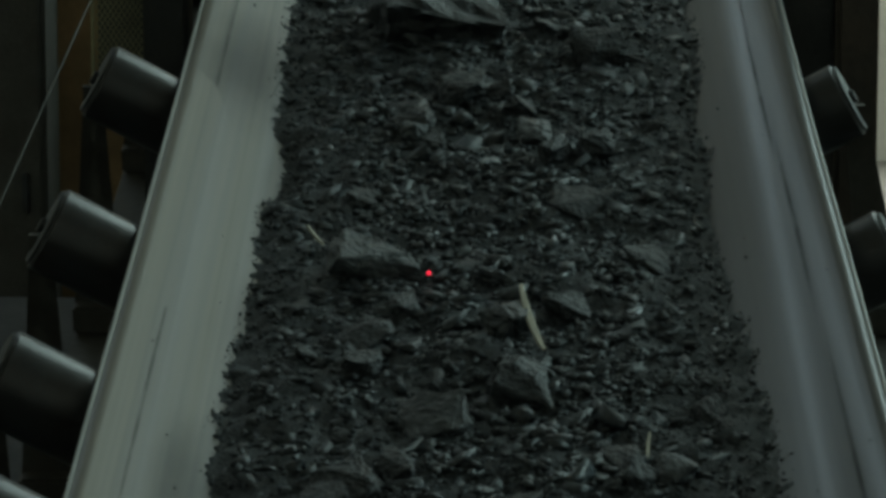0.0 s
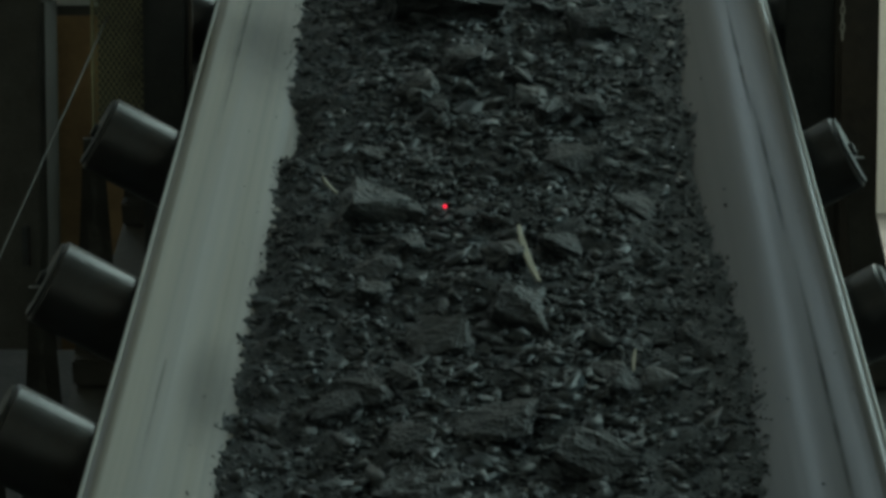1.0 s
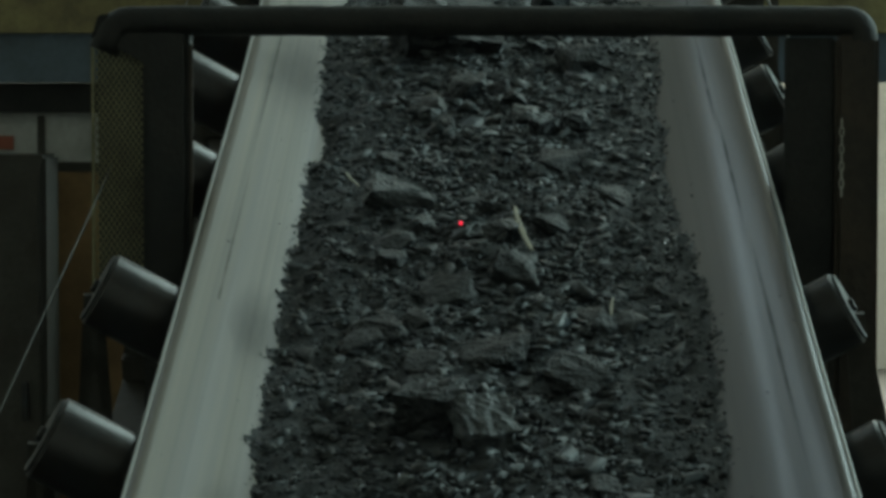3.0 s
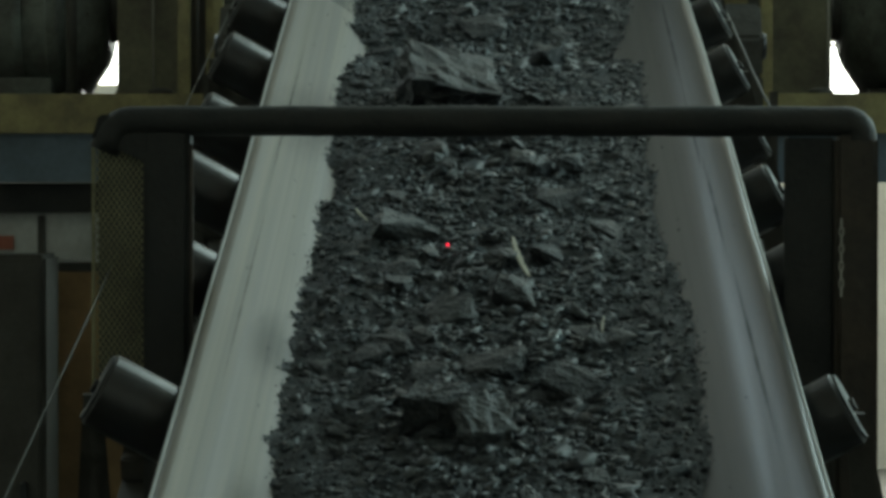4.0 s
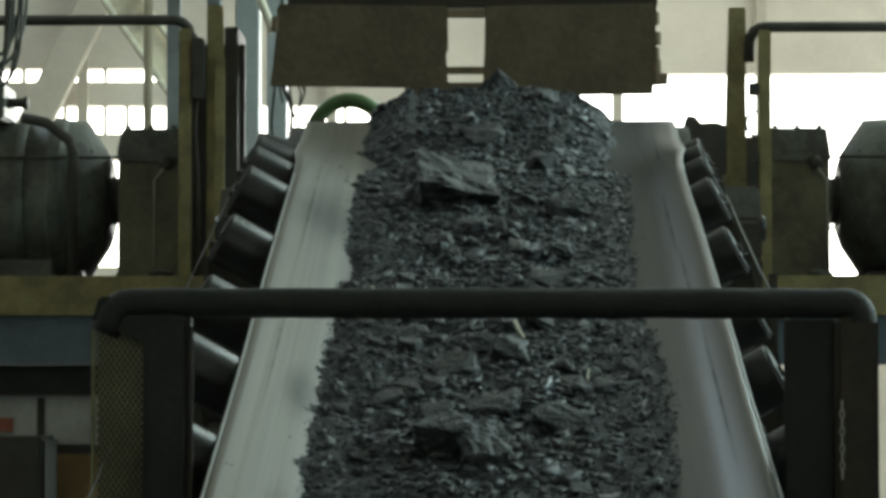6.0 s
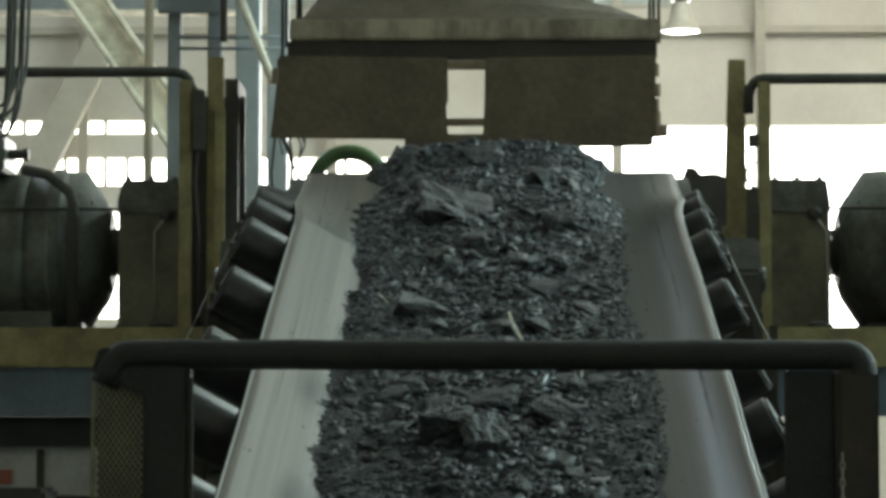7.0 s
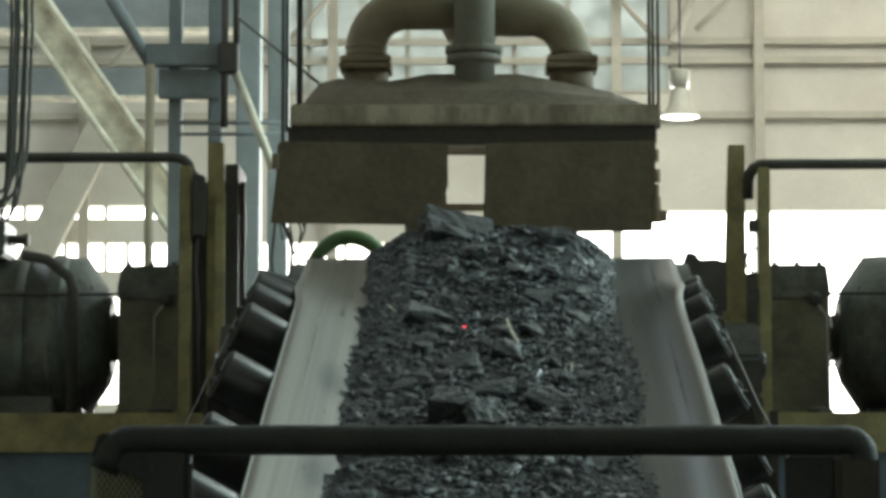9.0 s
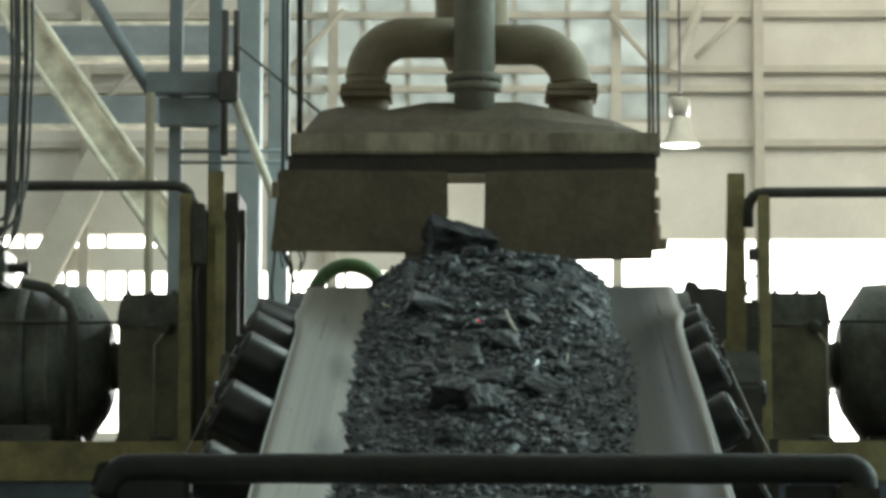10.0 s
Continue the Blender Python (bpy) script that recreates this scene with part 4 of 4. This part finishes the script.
# railings
rail = empty("guard_railing", "yellow railing with dark pipe handrail on the platform", "railing", "guard railings")
part("handrail", tube([(-4.4, 11.05, 1.435), (-1.24, 11.05, 1.435)] + [(-1.24 + 0.06 * math.sin(radians(a)), 11.05 + 0.02 * a / 90, 1.375 + 0.06 * math.cos(radians(a))) for a in (30, 60, 90)] + [(-1.13, 11.12, 1.32)], 0.021, 12), M_FRAME, rail)
part("post", box(-1.222, -1.174, 11.03, 11.08, 0.415, 1.40, 0.005), M_YELLOW, rail, "yellow painted post")
part("post", box(-1.118, -1.052, 11.10, 11.125, 0.30, 1.50, 0.004), M_YELLOW, rail, "yellow painted channel post")
part("post_web", box(-1.052, -1.0, 11.14, 11.50, 0.30, 1.42, 0.004), M_FRAME, rail)
part("cover_plate", box(-1.228, -0.98, 11.24, 11.255, 0.416, 1.36, 0.003), M_FRAME, rail)
part("brace", box(-1.085, -1.045, 11.06, 11.095, 0.35, 1.30, 0.004), M_YELLOW, rail)
part("conduit", tube([(-1.155, 11.07, 0.42), (-1.15, 11.07, 0.8), (-1.165, 11.07, 1.0), (-1.145, 11.07, 1.3)], 0.012, 8), M_RUST, rail)
part("switch_box", box(-1.168, -1.12, 11.0, 11.06, 1.12, 1.36, 0.006), M_FRAME, rail)
rail = empty("guard_railing", "yellow railing with dark pipe handrail on the platform", "railing", "guard railings")
part("handrail", tube([(1.02, 11.1, 1.27), (1.02, 11.09, 1.34)] + [(1.08 - 0.06 * math.cos(radians(a)), 11.07, 1.345 + 0.06 * math.sin(radians(a))) for a in (20, 45, 70, 90)] + [(4.4, 11.05, 1.405)], 0.021, 12), M_FRAME, rail)
part("post", box(1.052, 1.10, 11.03, 11.08, 0.415, 1.39, 0.005), M_YELLOW, rail, "yellow painted post")
bm = prism([(0.942, 1.487), (1.008, 1.487), (1.01, 0.30), (0.90, 0.30)], "y", 11.10, 11.13, 0.003)
part("post", bm, M_YELLOW, rail, "yellow flat post")
part("cover_plate", box(0.90, 1.11, 11.24, 11.255, 0.30, 0.99, 0.003), M_FRAME, rail)
part("clamp", box(1.012, 1.05, 11.0, 11.05, 1.13, 1.18, 0.004), M_FRAME, rail)
part("clamp", box(1.012, 1.05, 11.0, 11.05, 0.86, 0.91, 0.004), M_FRAME, rail)
part("loop", tube(arc((1.05, 11.02, 1.02), 0.05, 100, 260, 8), 0.006, 6), M_CABLE, rail)


def build_drive(sgn, x_gear, x_cpl, x_mot):
    """Gearbox, coupling guard and motor in a row on the platform; x values go outwards."""
    z = 0.757
    gb = empty("gearbox", "dusty olive gearbox block on the drive platform", "gearbox", "gearboxes")
    a, b = sorted((sgn * x_gear[0], sgn * x_gear[1]))
    bm = prism([(a, 0.418), (b, 0.418), (b, 0.93), (b - 0.015, 1.025), (a + 0.02, 1.025), (a, 0.95)], "y", 11.32, 11.85, 0.008)
    part("housing", bm, M_GEAR, gb)
    part("cap", prism([(a - 0.003, 0.895), (b + 0.003, 0.895), (b + 0.002, 0.93), (b - 0.012, 1.030), (a + 0.017, 1.030), (a - 0.002, 0.95)], "y", 11.305, 11.86, 0.006), M_MOTOR, gb, "dark grey-green gearbox lid")
    for x in (a + 0.04, (a + b) / 2, b - 0.04):
        part("bolt", lathe([(0, 0.011), (0.014, 0.011), (0.016, 0.008)], pose(x, 11.33, 1.029), 6), M_FRAME, gb)
    part("flange", box(a - 0.004, b + 0.004, 11.29, 11.9, 0.416, 0.45, 0.004), M_GEAR, gb)
    part("shaft", lathe([(0, 0.05), (0.30, 0.05)], pose(sgn * (x_gear[1] - 0.05), 11.6, z, 0, 90 * sgn, 0), 16), M_FRAME, gb)
    part("sight_pipe", tube([(sgn * 1.345, 11.28, 0.43), (sgn * 1.345, 11.28, 0.82), (sgn * 1.30, 11.28, 0.88)], 0.005, 6), M_WIRE, gb)
    part("plug", lathe([(0, 0.03), (0.02, 0.03), (0.03, 0.015)], pose(sgn * 1.30, 11.30, 0.89, 90, 0, 0), 12), M_FRAME, gb)
    part("foot", lathe([(0, 0.05), (0.03, 0.05), (0.04, 0.02)], pose(sgn * 1.31, 11.22, 0.416, 0, 0, 0), 14), M_FRAME, gb)
    cp = empty("coupling_guard", "dark round coupling drum between gearbox and motor", "coupling", "couplings")
    L = x_cpl[1] - x_cpl[0]
    part("drum", lathe([(0, 0.15), (0.018, 0.20), (0.105, 0.330), (L - 0.02, 0.338), (L, 0.32)], pose(sgn * x_cpl[0], 11.6, z, 0, 90 * sgn, 0), 18), M_MOTOR, cp)
    part("hub", lathe([(-0.03, 0.09), (0, 0.1)], pose(sgn * x_cpl[0], 11.6, z, 0, 90 * sgn, 0), 18), M_FRAME, cp)
    for i in range(8):
        t = 2 * math.pi * i / 8
        part("bolt", lathe([(-0.012, 0.012), (0.012, 0.012)], pose(sgn * (x_cpl[0] + 0.075), 11.6 + 0.262 * math.cos(t), z + 0.262 * math.sin(t), 0, 90 * sgn, 0), 6), M_FRAME, cp)
    part("cradle", box(*sorted((sgn * (x_cpl[0] + 0.1), sgn * (x_cpl[1] - 0.02))), 11.4, 11.8, 0.416, 0.46), M_FRAME, cp)
    mo = empty("drive_motor", "large grey-green electric drive motor", "motor", "drive motors")
    part("body", lathe([(0, 0.24), (0.02, 0.325), (0.06, 0.338), (0.08, 0.315), (0.75, 0.315), (0.78, 0.338), (0.82, 0.338), (0.86, 0.2)], pose(sgn * x_mot, 11.5, z, 0, 90 * sgn, 0), 40), M_MOTOR, mo)
    for off in (0.16, 0.45, 0.62):
        part("ring", lathe([(0, 0.30), (0.004, 0.328), (0.036, 0.328), (0.04, 0.30)], pose(sgn * (x_mot + off), 11.5, z, 0, 90 * sgn, 0), 40), M_MOTOR, mo)
    part("terminal_box", box(*sorted((sgn * (x_mot + 0.24), sgn * (x_mot + 0.5))), 11.2, 11.5, 1.06, 1.205, 0.01), M_MOTOR, mo)
    part("gland", lathe([(0, 0.02), (0.06, 0.02), (0.06, 0.026), (0.08, 0.026)], pose(sgn * (x_mot + 0.24), 11.32, 1.135, 0, -90 * sgn, 0), 12), M_FRAME, mo)
    part("stand", box(*sorted((sgn * (x_mot + 0.05), sgn * (x_mot + 0.8))), 11.25, 11.75, 0.416, 0.50, 0.006), M_MOTOR, mo)
    part("guard_pipe", tube([(sgn * (x_mot - 0.045), 11.16, 0.42), (sgn * (x_mot - 0.045), 11.16, 0.92), (sgn * (x_mot - 0.03), 11.16, 0.97), (sgn * (x_mot + 0.06), 11.16, 1.04), (sgn * (x_mot + 0.16), 11.16, 1.06)], 0.022, 10), M_FRAME, mo)
    part("tie_rod", tube([(sgn * (x_mot + 0.3), 11.2, 0.905), (sgn * (x_gear[1] - 0.02), 11.2, 0.905)], 0.006, 6), M_FRAME, mo)


build_drive(-1, (1.232, 1.496), (1.55, 1.79), 1.70)
build_drive(1, (1.105, 1.362), (1.425, 1.66), 1.64)

# ---- what stands under the left platform ----
cab = empty("switch_cabinet", "grimy white cabinet row under the platform", "cabinet")
part("body", box(-4.4, -1.25, 11.16, 11.6, -0.236, -0.042, 0.006), M_WHITE, cab)
part("divider", box(-1.79, -1.76, 11.148, 11.158, -0.23, -0.05, 0.003), M_FRAME, cab)
part("sticker", box(-1.97, -1.885, 11.150, 11.158, -0.185, -0.13), M_RED, cab, "faded red sticker")
part("plinth", box(-4.4, -1.25, 11.18, 11.6, -0.272, -0.238), M_FRAME, cab)
part("stand", box(-4.4, -1.25, 11.17, 11.6, FLOOR, -0.274), M_BROWN, cab, "brown board plinth")
cb = empty("control_box", "dark grey steel control box beneath the platform", "box")
part("body", box(-2.9, -1.675, 10.62, 10.95, FLOOR, -0.195, 0.015), M_FRAME, cb)
for x0, x1 in ((-2.88, -2.30), (-2.28, -1.695)):
    door = part("door", box(x0, x1, 10.60, 10.617, -2.9, -0.23, 0.006), M_FRAME, cb)
    part("handle", box(x1 - 0.07, x1 - 0.045, 10.575, 10.598, -1.2, -1.05, 0.004), M_ROLL, door)
# added black bar: the dark gap below the platform, built as a solid
under = empty("gap_bar", "black bar standing for the dark gap under the platform", "girder")
part("girder", box(-4.4, -1.22, 11.10, 11.6, -0.040, 0.0785), M_BLACK, under)
# walkways beside the conveyor
for sgn in (-1, 1):
    x0, x1 = sorted((sgn * 0.98, sgn * 2.2))
    wk = empty("walkway", "dark steel walkway beside the conveyor", "walkway", "walkways")
    part("tread_plate", prism([(0.6, -3.10), (8.0, -1.15), (8.0, -1.19), (0.6, -3.14)], "x", x0, x1), M_BLACK, wk)
    for y in (2.5, 5.0, 7.5):
        part("leg", box(x1 - 0.05 if sgn > 0 else x0, x1 if sgn > 0 else x0 + 0.05, y, y + 0.05, FLOOR, -3.30 + 0.2635 * y), M_FRAME, wk)

# ---- the dust hood over the head ----
hood = empty("dust_hood", "dusty brown dust extraction hood hung over the belt head", "hood")
HY0, HY1 = 11.06, 11.95


ROOF = ((-0.785, 0.0), (-0.745, 0.05), (-0.69, 0.128), (-0.61, 0.145), (-0.40, 0.136), (-0.25, 0.164), (0.12, 0.164), (0.215, 0.145), (0.50, 0.088), (0.585, 0.05), (0.655, 0.0))


def build_roof():
    """The hood's lid: a crest profile across, sloping down to the front and the back."""
    bm = bmesh.new()
    rows = []
    for y, k in ((HY0 + 0.03, 0.0), (HY0 + 0.12, 0.45), (HY0 + 0.28, 1.0), (HY1 - 0.12, 1.0), (HY1, 0.0)):
        rows.append([bm.verts.new((x, y, 1.648 + 0.006 * noise.noise((x * 9, y * 6, 0)) + h * k)) for x, h in ROOF])
    low = [[bm.verts.new((x, y, 1.60)) for x, _ in (ROOF[0], ROOF[-1])] for y in (HY0 + 0.03, HY1)]
    for p, q in zip(rows, rows[1:]):
        for i in range(len(ROOF) - 1):
            bm.faces.new((p[i], p[i + 1], q[i + 1], q[i]))
    bm.faces.new([low[0][0], low[0][1]] + rows[0][::-1])
    bm.faces.new([low[1][1], low[1][0]] + rows[-1])
    bm.faces.new([low[1][0], low[0][0]] + [r[0] for r in rows])
    bm.faces.new([low[0][1], low[1][1]] + [r[-1] for r in rows[::-1]])
    bm.faces.new([low[0][0], low[1][0], low[1][1], low[0][1]])
    bmesh.ops.recalc_face_normals(bm, faces=bm.faces)
    return bm


part("roof", build_roof(), M_LID, hood)
part("band", box(-0.79, 0.668, HY0, HY1, 1.563, 1.645, 0.008), M_BAND, hood, "bare pale metal band")
part("skirt_frame", box(-0.80, 0.66, HY0 + 0.02, HY0 + 0.06, 1.49, 1.56, 0.004), M_RUST, hood)
part("skirt_frame", box(-0.80, 0.66, HY1 - 0.06, HY1 - 0.02, 1.555, 1.562, 0.004), M_HOOD, hood)
part("curtain", prism([(-0.83, 1.50), (-0.166, 1.49), (-0.164, 1.32), (-0.172, 1.30), (-0.164, 1.165), (-0.865, 1.175), (-0.85, 1.3)], "y", HY0, HY0 + 0.012, 0.002), M_CURTAIN, hood, "dark rubber curtain")
part("curtain", prism([(-0.018, 1.49), (0.655, 1.50), (0.65, 1.30), (0.64, 1.14), (0.2, 1.135), (-0.03, 1.135), (-0.022, 1.3)], "y", HY0, HY0 + 0.012, 0.002), M_CURTAIN, hood, "dark rubber curtain")
part("curtain_bar", box(-0.17, -0.02, HY0 + 0.004, HY0 + 0.03, 1.222, 1.250), M_HOOD, hood)
part("curtain_bar", box(-0.17, -0.02, HY0 + 0.004, HY0 + 0.03, 1.452, 1.474), M_HOOD, hood)
part("side_curtain", box(-0.84, -0.828, HY0 + 0.02, HY1, 1.28, 1.49), M_CURTAIN, hood)
part("side_curtain", box(0.635, 0.647, HY0 + 0.02, HY1, 1.25, 1.49), M_CURTAIN, hood)
part("curtain_hem", box(-0.335, 0.20, HY0 + 0.002, HY0 + 0.016, 1.128, 1.188, 0.003), M_CURTAIN, hood)
part("side_lug", box(0.645, 0.70, HY0, HY0 + 0.05, 1.18, 1.222, 0.004), M_HOOD, hood)
for z, w in ((1.36, 0.018), (1.30, 0.012), (1.25, 0.018), (1.44, 0.012), (1.20, 0.014)):
    part("hinge", lathe([(0, w), (0.05, w)], pose(0.655, HY0 + 0.01, z - 0.025), 10), M_HOOD, hood)
part("hinge", lathe([(0, 0.016), (0.06, 0.016)], pose(-0.845, HY0 + 0.01, 1.39), 10), M_HOOD, hood)
# ducts
DY = 11.5
for x, top in ((-0.508, 2.105), (0.335, 2.075)):
    sg = -1 if x < 0 else 1
    part("flange", box(x - 0.106, x + 0.106, DY - 0.12, DY + 0.12, 1.845, 1.868, 0.004), M_HOOD, hood)
    part("flange", box(x - 0.100, x + 0.106, DY - 0.115, DY + 0.12, 1.872, 1.898, 0.004), M_HOOD, hood)
    part("collar", tube([(x, DY, 1.74), (x, DY, 1.846)], 0.092, 24), M_HOOD, hood)
    c = (x - sg * 0.165, DY, top - 0.165)
    p = [(x, DY, 1.74), (x, DY, 1.90)] + arc(c, 0.165, 0 if sg > 0 else 180, 90, 12) + [(-0.065, DY, top)]
    part("duct", tube(p, 0.084, 28), M_DUCT, hood, "dusty brown round duct")
    for z in (1.91, top - 0.165):
        part("weld_seam", lathe([(0, 0.084), (0.004, 0.088), (0.008, 0.088), (0.012, 0.084)], pose(x, DY, z), 28), M_DUCT, hood)
part("trunk", lathe([(0, 0.06), (0, 0.10), (0.10, 0.152), (4.4, 0.152)], pose(-0.075, DY + 0.16, 2.0), 32), M_DUCT, hood, "wide dusty riser duct")
part("duct", tube([(-0.061, DY - 0.16, 1.75), (-0.061, DY - 0.16, 2.5), (-0.061, DY - 0.16, 6.5)], 0.083, 28), M_PIPE, hood, "pale steel round duct")
for z, r in ((1.855, 0.112), (1.892, 0.117)):
    part("flange", lathe([(0, 0.08), (0, r), (0.028, r), (0.028, 0.08)], pose(-0.063, DY - 0.16, z), 28), M_PIPE, hood)
for i in range(10):
    t = 2 * math.pi * i / 10
    part("flange_bolt", lathe([(-0.012, 0.008), (0.045, 0.008)], pose(-0.063 + 0.1 * math.cos(t), DY - 0.16 + 0.1 * math.sin(t), 1.88), 6), M_FRAME, hood)
for px, z in ((-0.825, 1.49), (-0.808, 1.55), (-0.765, 1.64), (-0.752, 1.64), (0.636, 1.64), (0.652, 1.64), (0.672, 1.56)):
    part("hanger_rope", tube([(px, HY0 + 0.1, z), (px - 0.008, HY0 + 0.1, 9.4)], 0.0065, 8), M_CABLE, hood)
part("stay", tube([(-0.6, HY0 + 0.3, 1.70), (-1.05, HY0 + 0.6, 2.10)], 0.006, 6), M_CABLE, hood)
rnd = random.Random(5)
for i in range(7):
    x = -0.83 + 0.017 * i
    part("dangling_wire", tube([(x, HY0 + 0.02, 1.19), (x + rnd.uniform(-0.02, 0.02), HY0 + 0.02, 1.15), (x + rnd.uniform(-0.03, 0.03), HY0 + 0.02, 1.11 - 0.03 * (i % 3))], 0.004, 6), M_CABLE, hood)
# green hose arch behind the head and pipework
hose = tagged(link("hose", tube([(-0.86, 12.4, 0.8)] + arc((-0.62, 12.4, 1.09), 0.163, 165, 25, 12) + [(-0.452, 12.4, 0.8)], 0.034, 14), M_GREEN), "green rubber hose arching behind the head", "hose")
tagged(link("hose_stand", box(-0.9, -0.4, 12.3, 12.5, FLOOR, 0.81), M_FRAME), "dirty steel stand for the hose", "stand")
for p in ([(-0.86, 11.2, 0.9), (-0.87, 11.2, 1.05), (-0.855, 11.2, 1.2)], [(-0.80, 11.2, 0.9), (-0.79, 11.2, 1.1), (-0.83, 11.2, 1.2)], [(-0.83, 11.25, 0.95), (-0.76, 11.25, 1.04), (-0.66, 11.25, 1.06)]):
    part("dangling_wire", tube(p, 0.006, 8), M_CABLE, hood)

# coils of cable hanging beside the motor
cables = empty("hanging_cables", "bundle of grey cables hanging in loops", "cable")
rc = random.Random(9)
for i in range(8):
    x0 = -1.775 + 0.011 * i + rc.uniform(-0.005, 0.005)
    y0 = 10.3 + rc.uniform(-0.05, 0.05)
    low = 1.08 + 0.14 * rc.random()
    xl = -1.86 + rc.uniform(-0.05, 0.03)
    turn_at = 1.32 + 0.2 * rc.random()
    n = 12
    line = [(x0 + rc.uniform(-0.02, 0.02), y0, 5.05), (x0 + rc.uniform(-0.015, 0.015), y0, 3.2), (x0, y0, 2.2), (x0 + 0.01, y0, 1.8)]
    line += [((x0 + xl) / 2 + (x0 - xl) / 2 * math.cos(math.pi * k / n), y0, turn_at - (turn_at - low) * math.sin(math.pi * k / n)) for k in range(n + 1)]
    line += [(xl + 0.01, y0, 1.9), (xl + rc.uniform(-0.02, 0.03), y0, 3.0), (xl + 0.05, y0, 5.05)]
    part("cable", tube(line, 0.0065, 8), M_CABLE, cables)
part("hanger", box(-1.95, -1.55, 10.25, 10.35, 5.0, 5.1), M_FRAME, cables)
part("hanger_rod", tube([(-1.75, 10.3, 5.09), (-1.75, 10.3, CEIL)], 0.012, 8), M_FRAME, cables)

# pendant lamp
lampb = empty("pendant_lamp", "white enamel bell lamp hanging in the hall", "lamp")
lm = pose(2.04, 30.0, 4.32)
part("shade", lathe([(0.0, 0.205), (0.02, 0.20), (0.12, 0.13), (0.3, 0.10), (0.32, 0.05)], lm, 28), M_LAMP, lampb)
part("gear_box", lathe([(0.32, 0.06), (0.32, 0.10), (0.50, 0.11), (0.52, 0.05)], lm, 20), M_LAMP, lampb)
part("bulb", lathe([(-0.01, 0.16), (-0.004, 0.18)], lm, 24), glow("lamp_glow", (1.0, 0.97, 0.8), 0.38), lampb)
part("stem", tube([(2.04, 30, 4.83), (2.04, 30, CEIL)], 0.015, 8), M_FRAME, lampb)

# the red dot of a pointer on the coal
dot_bm = bmesh.new()
bmesh.ops.create_icosphere(dot_bm, subdivisions=2, radius=0.0038)
laser_dot = tagged(link("laser_dot", dot_bm, M_LASER), "small red pointer dot glowing on the coal", "light dot")
# ---- motion ----


def travel(ob, u_start, strip, straight=False):
    rows = []
    for i in range(41):
        t = i * 0.25
        u = u_start + SPEED * t
        u_off = TAN_U + PULLEY * radians(85)
        if u <= u_off:
            y, z, a = belt_frame(u)
        else:
            y, z, a = belt_frame(u_off)
            fall = (u - u_off) / SPEED
            z -= min(3.0, 0.5 * fall + 2.0 * fall * fall)
            y += 0.05
        if straight:
            # the big block settles as the trough flattens, is pushed straight on over the crest and tips
            if u > TAN_U:
                y, z, a = u * CS - LIFT * SN, Z0 + u * SN + LIFT * CS, math.degrees(SLOPE) - 10 * ease(TAN_U + 0.1, TAN_U + 0.5, u)
            z += -0.09 * ease(9.4, 10.3, u) + 0.03 * ease(10.75, 11.15, u) - 0.03 * ease(11.2, 11.4, u)
        else:
            # the load slumps a little where the wings lie down
            z -= (0.012 if strip else 0.026) * ease(9.7, 10.7, u)
        m = pose(0, y, z, a, 0, 0)
        if strip:
            # the wings of the belt lie down towards the head, and the coal on them with it
            m = m @ pose(strip * HALF, 0, 0, 0, strip * ANGLE * ease(RISE0, RISE1, u), 0) @ pose(-strip * HALF, 0, 0)
        rows.append((t, m))
    walk(ob, rows)


DOT = [(0.0, -0.106, 4.877, -0.657), (0.5, -0.102, 4.988, -0.623), (1.0, -0.086, 5.392, -0.496), (1.5, -0.080, 5.635, -0.420), (2.0, -0.105, 5.809, -0.366), (3.3, -0.057, 6.309, -0.210), (3.5, -0.104, 6.436, -0.170), (4.0, -0.100, 6.662, -0.099), (4.5, -0.061, 7.073, 0.029), (5.0, -0.085, 6.255, 0.190), (5.5, -0.018, 7.430, 0.141), (7.5, -0.079, 8.210, 0.384), (8.0, -0.091, 8.540, 0.488), (9.0, -0.081, 8.964, 0.620), (10.0, -0.036, 9.431, 0.766)]


def motions():
    walk(laser_dot, [(t, pose(x, y, z)) for t, x, y, z in DOT])
    for ob, u, strip in MOVERS:
        travel(ob, u, strip, ob is BIG)


motions()
